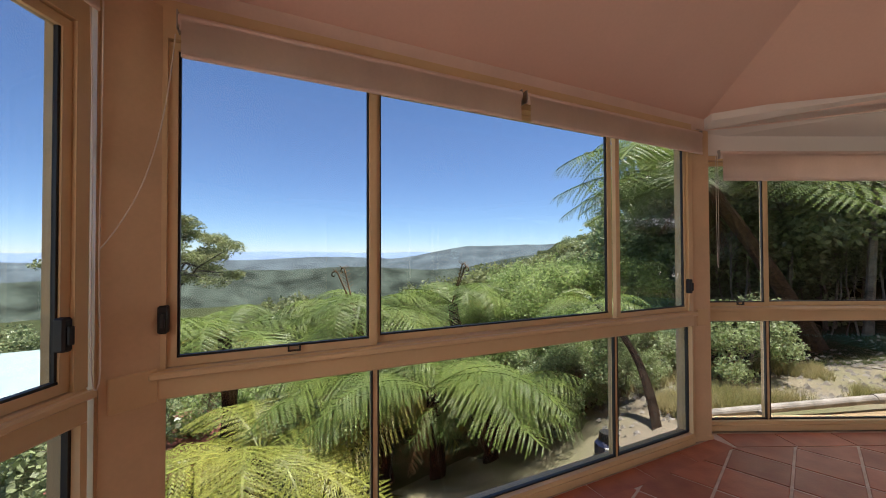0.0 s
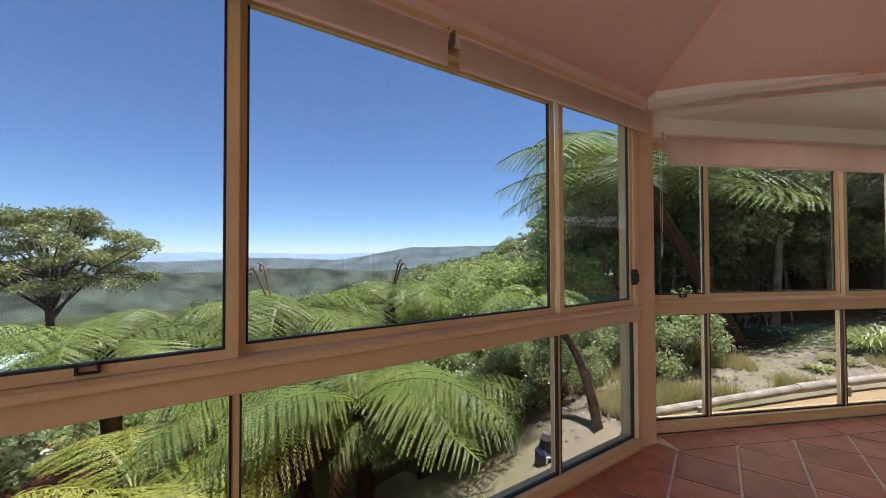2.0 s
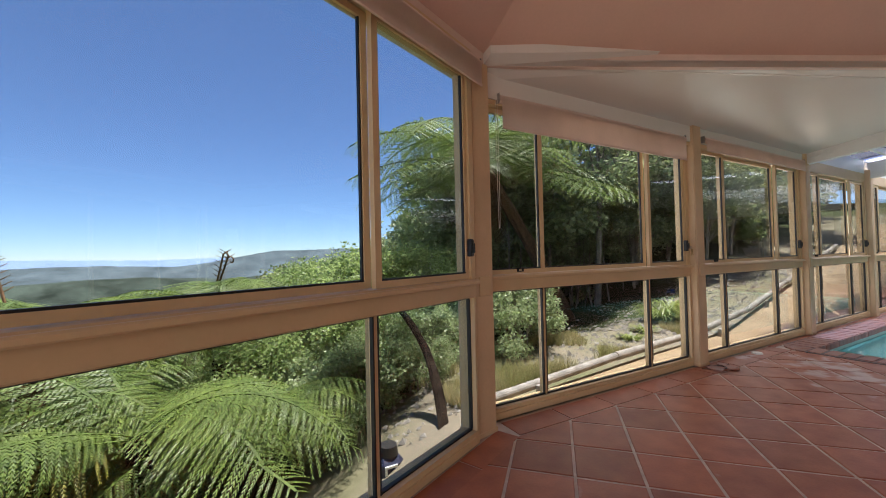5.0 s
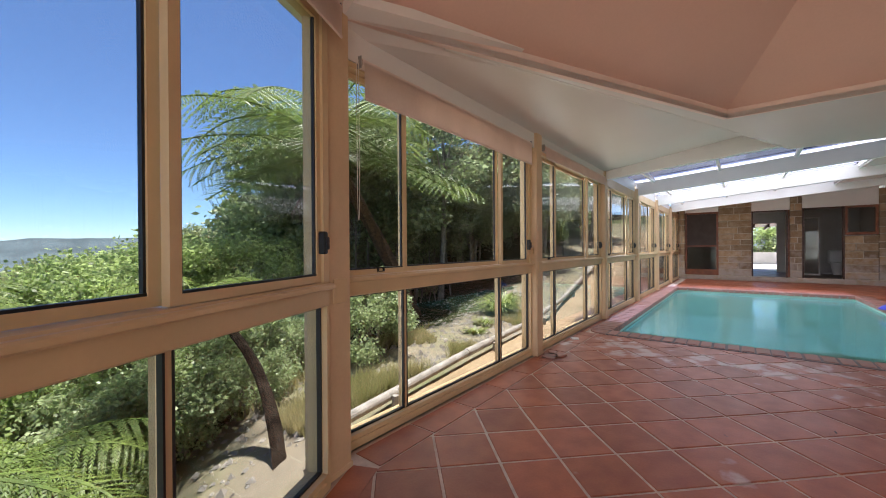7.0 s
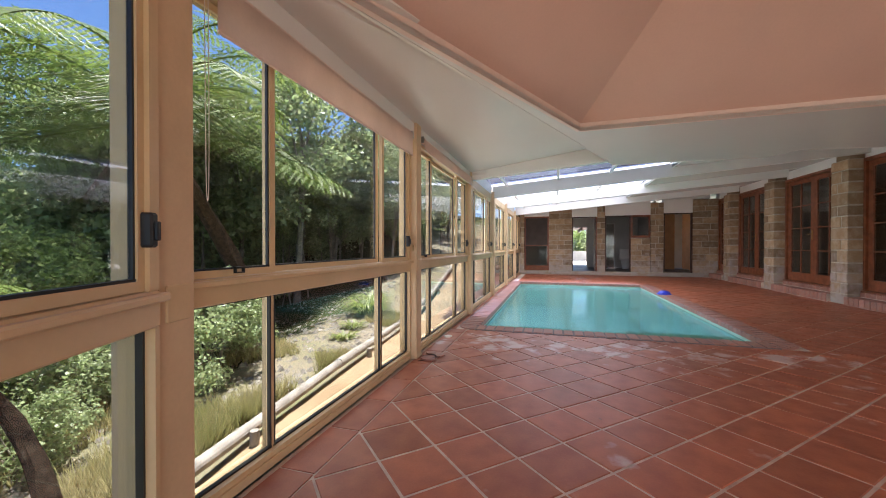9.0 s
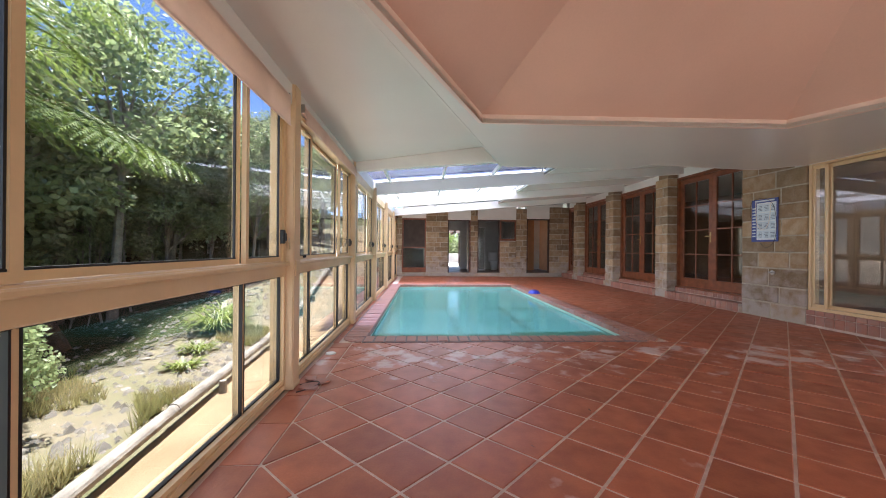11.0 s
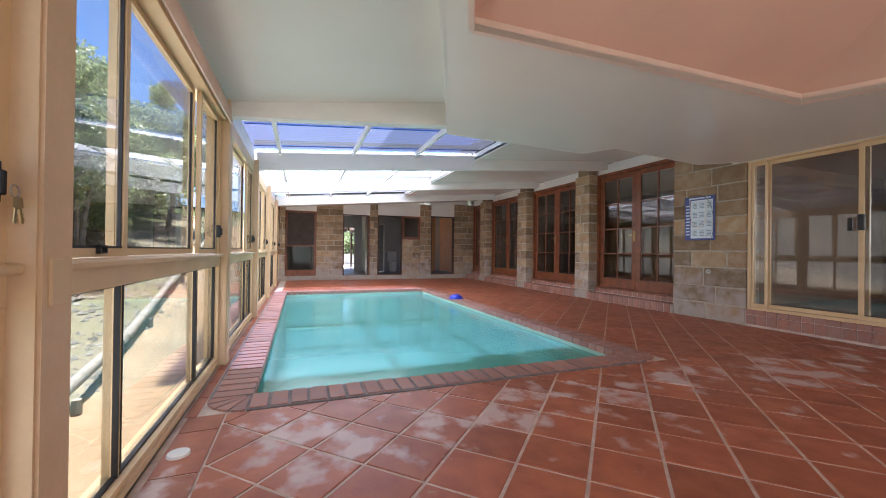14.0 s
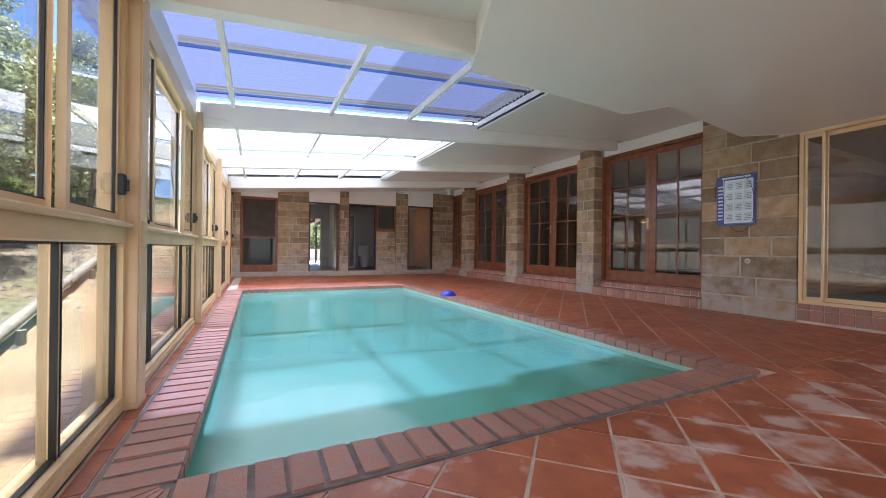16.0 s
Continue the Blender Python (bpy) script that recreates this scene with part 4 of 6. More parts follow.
part("panel", soft_box((FAR_X + 0.17, 0.255, 1.15), (FAR_X + 0.64, 0.268, 2.05), 0.006), WOOD, d)
part("door_handle", boxes(((FAR_X + 0.66, 0.255, 1.08), (FAR_X + 0.69, 0.30, 1.11)), ((FAR_X + 0.56, 0.285, 1.08), (FAR_X + 0.69, 0.30, 1.105))), BRASS, d)
for a, b, zt in ((0.26, 1.10, 2.17), (-0.92, -0.05, 2.19), (-2.87, -1.97, 2.24)):
    structure("door_frame", boxes(((FAR_X + 0.02, a + 0.003, SILL), (FAR_X + 0.14, a + 0.04, zt)), ((FAR_X + 0.02, b - 0.04, SILL), (FAR_X + 0.14, b - 0.003, zt)), ((FAR_X + 0.02, a + 0.04, zt - 0.04), (FAR_X + 0.14, b - 0.04, zt - 0.002))), DARKWOOD, "dark timber door frame in the end wall", "door")
sw = thing("small_window", "small timber framed window above the stone wall", "window")
part("window_frame", boxes(((FAR_X - 0.01, -1.545, 1.38), (FAR_X + 0.08, -1.49, 2.19)), ((FAR_X - 0.01, -0.97, 1.38), (FAR_X + 0.08, -0.925, 2.19)), ((FAR_X - 0.02, -1.49, 1.38), (FAR_X + 0.08, -0.97, 1.46)), ((FAR_X - 0.01, -1.49, 2.13), (FAR_X + 0.08, -0.97, 2.19))), WOOD, sw)
part("pane", boxes(((FAR_X + 0.03, -1.49, 1.46), (FAR_X + 0.035, -0.97, 2.13))), GLASS, sw)
# spaces behind the far wall: porch to the yard, bathroom, hall
structure("floor_end", boxes(((FAR_X + 0.3, -3.4, 0.0), (FAR_X + 4.2, 3.1, SILL - 0.01))), ROOMFLOOR, "dark floor behind the end wall", "floor")
structure("wall_end_a", boxes(((FAR_X + 0.28, -0.05, SILL), (FAR_X + 3.0, 0.05, 2.7))), PLASTER, "white side wall of the porch", "wall")
structure("wall_porch", boxes(((FAR_X + 3.0, 0.05, SILL), (FAR_X + 3.1, 0.34, 2.7)), ((FAR_X + 3.0, 0.34, 1.92), (FAR_X + 3.1, 1.95, 2.7))), PLASTER, "white wall at the end of the porch", "wall")
structure("wall_end_b", boxes(((FAR_X + 0.28, -1.80, SILL), (FAR_X + 3.0, -1.72, 2.7))), PLASTER, "white wall beside the bathroom", "wall")
# the gap towards the yard is assumed, added so daylight reaches the hall
structure("wall_end_c", boxes(((FAR_X + 3.0, -3.4, SILL), (FAR_X + 3.1, -2.75, 2.7)), ((FAR_X + 3.0, -1.85, SILL), (FAR_X + 3.1, 0.05, 2.7)), ((FAR_X + 3.0, -2.75, 2.2), (FAR_X + 3.1, -1.85, 2.7))), PLASTER, "pale wall at the end of the bathroom, gap added for daylight", "wall")
structure("wall_end_hall", boxes(((FAR_X + 2.2, -2.90, SILL), (FAR_X + 2.3, -1.80, 2.45))), ORANGE, "peach wall at the end of the hall", "wall")
structure("wall_end_d", boxes(((FAR_X + 0.3, -3.5, SILL), (FAR_X + 3.0, -3.4, 2.7))), ORANGE, "peach wall of the hall", "wall")
structure("wall_end_e", boxes(((FAR_X + 0.28, 1.95, SILL), (FAR_X + 3.0, 2.05, 2.7))), PLASTER, "white wall of the end room", "wall")
structure("wall_end_f", boxes(((FAR_X + 2.0, 2.05, SILL), (FAR_X + 2.1, 3.2, 2.7))), PLASTER, "pale wall of the end room", "wall")
structure("wall_end_side", boxes(((FAR_X + 0.28, 3.1, -0.5), (FAR_X + 3.1, 3.2, 2.7))), PLASTER, "outer wall of the end room", "wall")
structure("ceiling_end", boxes(((FAR_X + 0.26, -3.4, 2.45), (FAR_X + 3.1, 3.1, 2.5))), WHITE, "white ceiling behind the end wall", "ceiling")
ss = thing("shower_screen", "white framed shower screen in the dark bathroom", "shower screen")
part("frame", boxes(((FAR_X + 1.6, -0.62, SILL), (FAR_X + 1.64, -0.58, 2.0)), ((FAR_X + 1.6, -0.25, SILL), (FAR_X + 1.64, -0.21, 2.0)), ((FAR_X + 1.6, -0.58, 1.96), (FAR_X + 1.64, -0.25, 2.0)), ((FAR_X + 1.6, -0.58, SILL), (FAR_X + 1.64, -0.25, SILL + 0.05))), WHITE, ss)
part("pane", boxes(((FAR_X + 1.615, -0.58, SILL + 0.05), (FAR_X + 1.62, -0.25, 1.96))), GLASS, ss)
tl = thing("toilet", "white ceramic toilet in the dark bathroom", "toilet")
bm = bmesh.new()
bmesh.ops.create_cone(bm, cap_ends=True, segments=20, radius1=0.12, radius2=0.19, depth=0.38, matrix=Matrix.Translation((FAR_X + 2.2, -1.1, SILL + 0.19)))
part("bowl", bm, WHITE, tl)
part("cistern", soft_box((FAR_X + 2.4, -1.3, SILL + 0.35), (FAR_X + 2.58, -0.9, SILL + 0.8), 0.03), WHITE, tl)
part("seat", soft_box((FAR_X + 2.0, -1.29, SILL + 0.381), (FAR_X + 2.4, -0.91, SILL + 0.41), 0.012), WHITE, tl)

# ---- blinds, chart and loose things ----


def roller_blind(name, at, length, drop, label, mat):
    t = thing(name, label, "blind", "roller blinds", at=at)
    bm = bmesh.new()
    bmesh.ops.create_cone(bm, cap_ends=True, segments=18, radius1=0.028, radius2=0.028, depth=length, matrix=pose(length / 2, 0, 0, 0, 90, 0))
    part("roller", bm, mat, t)
    bm = bmesh.new()
    cols = 24
    v = [[bm.verts.new((0.01 + (length - 0.02) * i / cols, -0.028 + 0.0006 * math.sin(i * 1.3), z)) for z in (0.0, -drop)] for i in range(cols + 1)]
    for p, q in zip(v, v[1:]):
        bm.faces.new((p[0], q[0], q[1], p[1]))
    bmesh.ops.solidify(bm, geom=bm.faces[:], thickness=0.002)
    part("fabric", bm, mat, t)
    part("bottom_bar", soft_box((0.01, -0.034, -drop - 0.012), (length - 0.01, -0.022, -drop + 0.004), 0.004), mat, t)
    for x in (-0.006, length + 0.002):
        part("bracket", boxes(((x, -0.02, -0.03), (x + 0.004, 0.035, 0.035))), METAL, t)
    return t


W1M = pose(W1_A.x, W1_A.y, 0, 0, 0, W1_TURN)
roller_blind("roller_blind", W1M @ pose(0.16, -0.09, 2.185), 1.50, 0.128, "apricot fabric roller blind drawn up at the window head", BLIND)
roller_blind("roller_blind", W1M @ pose(1.70, -0.09, 2.185), 1.53, 0.128, "apricot fabric roller blind drawn up at the window head", BLIND)
roller_blind("roller_blind", pose(2.76, WALL_Y - 0.035, 2.095), 2.10, 0.19, "pale fabric roller blind let down a little", BLIND)
roller_blind("roller_blind", pose(5.16, WALL_Y - 0.045, 2.125), 2.22, 0.10, "pale fabric roller blind drawn up under the head board", BLIND)
roller_blind("roller_blind", pose(-0.40, -1.3, 2.185, 0, 0, 90), 2.62, 0.095, "apricot fabric roller blind drawn up at the window head", BLIND)


def chain(name, points, label, r=0.0022):
    """A hanging bead chain along a run of points."""
    cu = bpy.data.curves.new(name, "CURVE")
    cu.dimensions, cu.bevel_depth, cu.bevel_resolution = "3D", r, 2
    sp = cu.splines.new("NURBS")
    sp.points.add(len(points) - 1)
    for p, c in zip(sp.points, points):
        p.co = (*c, 1)
    sp.use_endpoint_u, sp.order_u = True, 3
    cu.materials.append(CHAIN)
    tmp = bpy.data.objects.new("tmp", cu)
    scene.collection.objects.link(tmp)
    me = bpy.data.meshes.new_from_object(tmp.evaluated_get(bpy.context.evaluated_depsgraph_get()))
    bpy.data.objects.remove(tmp)
    return tagged(new(name, me), label, "blind chain")


cx, cy = -0.41, 1.32
chain("blind_chain", [(cx, cy, 2.15), (cx + 0.005, cy + 0.01, 1.75), (cx + 0.01, cy, 1.3), (cx + 0.01, cy + 0.005, 0.98), (cx + 0.01, cy + 0.02, 0.93), (cx + 0.015, cy + 0.035, 0.98), (cx + 0.015, cy + 0.02, 1.3), (cx + 0.01, cy + 0.035, 1.8), (cx, cy + 0.045, 2.15)], "white bead chain of a blind hanging by the post")
chain("blind_chain", [(-0.31, 1.545, 2.15), (-0.315, 1.52, 1.9), (-0.345, 1.46, 1.6), (-0.385, 1.385, 1.42), (cx + 0.02, cy + 0.02, 1.37)], "white bead chain drawn across the corner post")
chain("blind_chain", [(2.72, WALL_Y - 0.055, 2.1), (2.722, WALL_Y - 0.055, 1.6), (2.724, WALL_Y - 0.055, 1.25), (2.735, WALL_Y - 0.055, 1.24), (2.738, WALL_Y - 0.055, 1.6), (2.735, WALL_Y - 0.055, 2.1)], "white bead chain beside the corner post", 0.0015)

ch = thing("pool_chart", "white and blue pool safety chart on the stone wall", "sign")
yb = HOUSE_Y + 0.012
bm = soft_box((7.66, yb, 1.20), (8.13, yb + 0.01, 1.88), 0.003)
part("board", bm, CHARTBLUE, ch, "blue board")
part("sheet", boxes(((7.69, yb + 0.0105, 1.23), (8.03, yb + 0.012, 1.82))), CHARTWHITE, ch, "white printed sheet")
for k in range(4):
    for c in range(3):
        x0 = 7.70 + c * 0.11
        z0 = 1.25 + k * 0.142
        part("picture_box", boxes(((x0, yb + 0.0125, z0), (x0 + 0.10, yb + 0.0135, z0 + 0.125))), CHARTPALE, ch, "pale printed picture box")
        part("text_bar", boxes(*[((x0 + 0.01, yb + 0.014, z0 + 0.02 + 0.022 * q), (x0 + 0.085 - 0.012 * ((q * 7 + k + c) % 3), yb + 0.0145, z0 + 0.028 + 0.022 * q)) for q in range(4)]), CHARTINK, ch, "grey bars of small print")["kind"] = "stuff"
part("text_bar", boxes(*[((8.05, yb + 0.0105, 1.28 + 0.05 * q), (8.11, yb + 0.0115, 1.30 + 0.05 * q)) for q in range(10)]), CHARTPALE, ch)["kind"] = "stuff"
part("title_bar", boxes(((7.72, yb + 0.0105, 1.84), (8.06, yb + 0.0115, 1.863))), CHARTPALE, ch)
hose = chain("cable", [(8.14, yb + 0.02, 1.60), (8.15, yb + 0.025, 1.80), (8.05, yb + 0.03, 1.90), (7.80, yb + 0.03, 1.89), (7.68, yb + 0.03, 1.7), (7.66, yb + 0.03, 1.3), (7.75, yb + 0.03, 1.12), (7.9, yb + 0.03, 1.10), (7.95, yb + 0.03, 1.2)], "thin dark cable looped around the pool chart", 0.003)
tagged(hose, category="cable")
hose.data.materials[0] = BLACK
loop = chain("cable", [(8.04, yb + 0.02, 1.84), (8.03, yb + 0.03, 1.5), (7.93, yb + 0.03, 1.38), (7.82, yb + 0.03, 1.42), (7.77, yb + 0.03, 1.6), (7.77, yb + 0.02, 1.84)], "thin grey cord hanging over the pool chart", 0.004)
tagged(loop, category="cable")
tap = thing("wall_tap", "small chrome tap on the stone wall", "tap")
bm = bmesh.new()
bmesh.ops.create_cone(bm, cap_ends=True, segments=14, radius1=0.035, radius2=0.02, depth=0.03, matrix=pose(7.74, HOUSE_Y + 0.02, 0.72, 90, 0, 0))
part("flange", bm, METAL, tap)
bm = bmesh.new()
bmesh.ops.create_cone(bm, cap_ends=True, segments=12, radius1=0.012, radius2=0.012, depth=0.06, matrix=pose(7.74, HOUSE_Y + 0.06, 0.72, 90, 0, 0))
part("spout", bm, METAL, tap)

fl = thing("pool_float", "blue plastic pool float lying on the brick coping", "pool float")
bm = bmesh.new()
bmesh.ops.create_uvsphere(bm, u_segments=24, v_segments=12, radius=0.13, matrix=Matrix.Translation((11.0, -0.6, 0.02)) @ Matrix.Diagonal((1, 1, 0.62, 1)))
bmesh.ops.delete(bm, geom=[v for v in bm.verts if v.co.z < 0.013], context="VERTS")
part("dome", bm, BLUE, fl)
bm = bmesh.new()
bmesh.ops.create_cone(bm, cap_ends=True, segments=24, radius1=0.15, radius2=0.14, depth=0.02, matrix=Matrix.Translation((11.0, -0.6, 0.022)))
part("rim", bm, BLUE, fl)

rng = random.Random(5)
for x, y, s, a in ((5.02, 2.88, 0.13, 20), (5.13, 2.82, 0.10, 65), (5.19, 2.91, 0.08, 10)):
    tp = thing("tile_fragment", "broken piece of terracotta tile lying loose on the floor", "tile fragment", "loose tile pieces")
    bm = prism([(-s * 0.6, -s * 0.5), (s * 0.6, -s * 0.55), (s * 0.45, s * 0.3), (-s * 0.1, s * 0.55), (-s * 0.55, s * 0.2)], 0, 0.014)
    bmesh.ops.bevel(bm, geom=bm.edges[:], offset=0.002, segments=1, affect="EDGES")
    part("shard", bm, COPE, tp, at=pose(x, y, 0.003, 0, 0, a))
ky = thing("key", "small brass keys hanging from the window latch", "key")
bm = bmesh.new()
for k in range(12):
    limb(bm, Vector((4.928 + 0.014 * math.cos(k * math.pi / 6), 3.0, 1.10 + 0.014 * math.sin(k * math.pi / 6))), Vector((4.928 + 0.014 * math.cos((k + 1) * math.pi / 6), 3.0, 1.10 + 0.014 * math.sin((k + 1) * math.pi / 6))), 0.0015, 0.0015, 5)
part("ring", bm, METAL, ky)
for dx, tilt in ((-0.004, 8), (0.006, -14)):
    at = pose(4.928 + dx, 2.995 + dx * 0.4, 1.09, 0, tilt, 0)
    part("bow", soft_box((-0.012, -0.001, -0.028), (0.012, 0.001, -0.004), 0.0009), BRASS, ky, at=at)
    part("blade", boxes(((-0.004, -0.001, -0.062), (0.004, 0.001, -0.0285)), ((0.0041, -0.001, -0.058), (0.007, 0.001, -0.05)), ((0.0041, -0.001, -0.045), (0.0065, 0.001, -0.04))), BRASS, ky, at=at)
wire = chain("wire", [(4.9, 2.93, 0.012), (4.98, 2.84, 0.012), (5.08, 2.80, 0.018), (5.12, 2.87, 0.02), (5.05, 2.95, 0.012)], "thin dark wire lying at the foot of the post", 0.004)
tagged(wire, category="wire")
wire.data.materials[0] = BLACK
for x, y in ((5.93, 2.935),):
    dr = thing("drain_cover", "small round white drain cover set in the floor", "drain cover", "floor drains")
    bm = bmesh.new()
    bmesh.ops.create_cone(bm, cap_ends=True, segments=24, radius1=0.05, radius2=0.046, depth=0.012, matrix=Matrix.Translation((x, y, 0.006)))
    part("plate", bm, WHITE, dr)
for k, (x, y) in enumerate(((4.55, 0.95), (4.12, 1.45), (5.1, 0.2), (3.6, 0.6))):
    lf = thing("dry_leaf", "tiny dry curled leaf lying on the tiles", "leaf", "dry leaves on the floor")
    bm = bmesh.new()
    vs = [bm.verts.new(c) for c in ((-0.02, 0, 0.004), (0, -0.008, 0.002), (0.022, 0, 0.006), (0, 0.008, 0.008))]
    bm.faces.new(vs)
    bmesh.ops.solidify(bm, geom=bm.faces[:], thickness=0.001)
    part("blade", bm, DARKWOOD, lf, at=pose(x, y, 0.003, 0, 0, 40 * k))

# ---- ground, path and far hills ----


def smooth(a, b, v):
    f = min(1.0, max(0.0, (v - a) / (b - a)))
    return f * f * (3 - 2 * f)


def ground_z(x, y):
    if x > 2.6:
        e = y - 3.1
    else:
        e = (y - 2.965) * 0.907 - (x - 2.6) * 0.42
    if e < -0.02 and x > -0.7:
        return -1.75
    e = max(e, 0)
    z = -0.07 + 0.17 * min(max(0, x - 7.2), 16.8) * smooth(0.0, 0.7, e)
    z += 0.10 * max(0, min(e, 12) - 0.8) * smooth(3.5, 9, x)
    z -= 0.55 * smooth(3.6, 1.0, x) * smooth(-0.2, 1.0, e)
    z -= 0.30 * min(e, 260) * (1 - smooth(-1.0, 5.5, x - 0.25 * e))
    z -= 0.30 * max(0, min(e, 6.5) - 1.7) * smooth(3, 5, x) * (1 - smooth(9, 13, x))
    r = math.hypot(x, y)
    z += 0.10 * noise.noise((x * 0.7, y * 0.7, 0)) * smooth(0.7, 2.5, e) + 1.2 * noise.noise((x * 0.05, y * 0.05, 3)) * smooth(8, 40, r)
    return z


bm = bmesh.new()
radii = [2.4 * 1.075 ** k for k in range(106)]
cols = []
NA = 200
for k in range(NA):
    a = 2 * math.pi * k / NA
    cols.append([bm.verts.new((3 + r * math.cos(a), 1.0 + r * math.sin(a), ground_z(3 + r * math.cos(a), 1.0 + r * math.sin(a)) if r < 400 else max(-160, ground_z(3 + r * math.cos(a), 1.0 + r * math.sin(a)) - 0.05 * (r - 400)))) for r in radii])
for k in range(NA):
    p, q = cols[k], cols[(k + 1) % NA]
    for i in range(len(radii) - 1):
        bm.faces.new((p[i], p[i + 1], q[i + 1], q[i]))
mid = bm.verts.new((3, 1, -1.75))
for k in range(NA):
    bm.faces.new((mid, cols[k][0], cols[(k + 1) % NA][0]))
g = structure("ground", bm, LAWN, "dry earth bank falling away to a wooded valley", "ground")
g.data.materials.append(WOODED)
for f in g.data.polygons:
    f.use_smooth = True
    c = f.center
    if math.hypot(c.x - 3, c.y - 1) > 17 or (c.x < 0.2 and c.y > 4) or (c.y > 5.0 + 0.12 * max(0, c.x - 6) + 0.5 * noise.noise((c.x, c.y, 7))):
        f.material_index = 1

# the sheet is coarse against the house: a finer apron from the wall out to the bank
bm = bmesh.new()
v = {}
for i in range(0, 121):
    for j in range(0, 21):
        x = 2.7 + i * 0.12
        y = 3.12 + j * 0.05 * (0.30 + 0.088 * max(0, x - 2.9))
        v[i, j] = bm.verts.new((x, y, ground_z(x, y) + 0.015 + 0.008 * noise.noise((x * 5, y * 5, 1))))
for i in range(120):
    for j in range(20):
        bm.faces.new((v[i, j], v[i + 1, j], v[i + 1, j + 1], v[i, j + 1]))
structure("path", bm, SAND, "sandy path along the foot of the window wall", "path")
structure("wall_footing", plates([[(2.6, 3.03), (FAR_X, 3.05), (FAR_X, 3.13), (2.6, 3.11)], [(-0.5, 1.55), (2.6, 2.98), (2.58, 3.06), (-0.56, 1.62)], [(-0.58, -3.4), (-0.5, -3.4), (-0.5, 1.55), (-0.58, 1.62)]], -1.9, -0.004), PLASTER, "rendered footing under the window wall", "wall")

rng = random.Random(21)
edge = thing("log_edging", "grey weathered log edging along the sandy path", "edging")
x = 2.9
while x < 13:
    step = 1.7
    y0, y1 = 3.42 + 0.088 * (x - 2.9), 3.42 + 0.088 * (x + step - 2.9)
    p, q = Vector((x, y0, ground_z(x, y0) + 0.11)), Vector((x + step, y1, ground_z(x + step, y1) + 0.11))
    m = Matrix.Translation((p + q) / 2) @ (q - p).to_track_quat("Z", "Y").to_matrix().to_4x4()
    bm = bmesh.new()
    bmesh.ops.create_cone(bm, cap_ends=True, segments=14, radius1=0.042, radius2=0.036, depth=(q - p).length + 0.05, matrix=m)
    for vv in bm.verts:
        vv.co += Vector((0, 0.008, 0.008)) * noise.noise(vv.co * 9)
    part("log", bm, LOGWOOD, edge)
    bm = bmesh.new()
    bmesh.ops.create_cone(bm, cap_ends=True, segments=10, radius1=0.03, radius2=0.026, depth=0.22, matrix=Matrix.Translation((p.x + 0.5, y0 - 0.03, ground_z(p.x + 0.5, y0) - 0.005)))
    part("stake", bm, LOGWOOD, edge)
    x += step


def hill(name, mat, radius, base, top, label, seed):
    """A wooded ridge line far off; top is a function of heading in degrees from +y."""
    bm = bmesh.new()
    rows = []
    for k in range(0, 241):
        h = -85 + k * 0.75
        a = radians(h)
        t = top(h) + radius * 0.0018 * (noise.noise((h * 0.35, seed, 0)) + 0.6 * noise.noise((h * 1.1, seed, 5)))
        col = []
        for s in range(9):
            f = s / 8
            r = radius * (0.62 + 0.38 * f)
            bumpy = radius * 0.014 * noise.noise((h * 0.5, f * 4, seed + 2)) * math.sin(math.pi * f)
            col.append(bm.verts.new((r * math.sin(a), r * math.cos(a), base * radius + (t - base * radius) * f ** 1.4 + bumpy)))
        rows.append(col)
    for p, q in zip(rows, rows[1:]):
        for i in range(8):
            bm.faces.new((p[i], q[i], q[i + 1], p[i + 1]))
    ob = structure(name, bm, mat, label, "hills")
    for f in ob.data.polygons:
        f.use_smooth = True


def gauss(h, c, w):
    return math.exp(-((h - c) / w) ** 2)


hill("backdrop_far", HAZED_HILLS[0], 4300, -0.05, lambda h: 4300 * (0.005 + 0.005 * gauss(h, -22, 10) + 0.003 * gauss(h, -42, 6) + 0.004 * gauss(h, -3, 3)), "hazy blue ranges on the skyline", 1.0)
hill("backdrop_mid", HAZED_HILLS[1], 2600, -0.07, lambda h: 2600 * (-0.010 + 0.007 * gauss(h, -16, 7) + 0.033 * smooth(-8, 6, h) + 0.012 * gauss(h, 35, 18)), "grey-green wooded ridge across the valley", 2.0)
hill("backdrop_near", HAZED_HILLS[2], 1100, -0.14, lambda h: 1100 * (-0.045 + 0.03 * gauss(h, 14, 9) + 0.06 * gauss(h, 40, 22) + 0.016 * gauss(h, -12, 9) + 0.012 * gauss(h, -30, 10)), "green wooded valley side", 3.0)

# ---- tree ferns ----


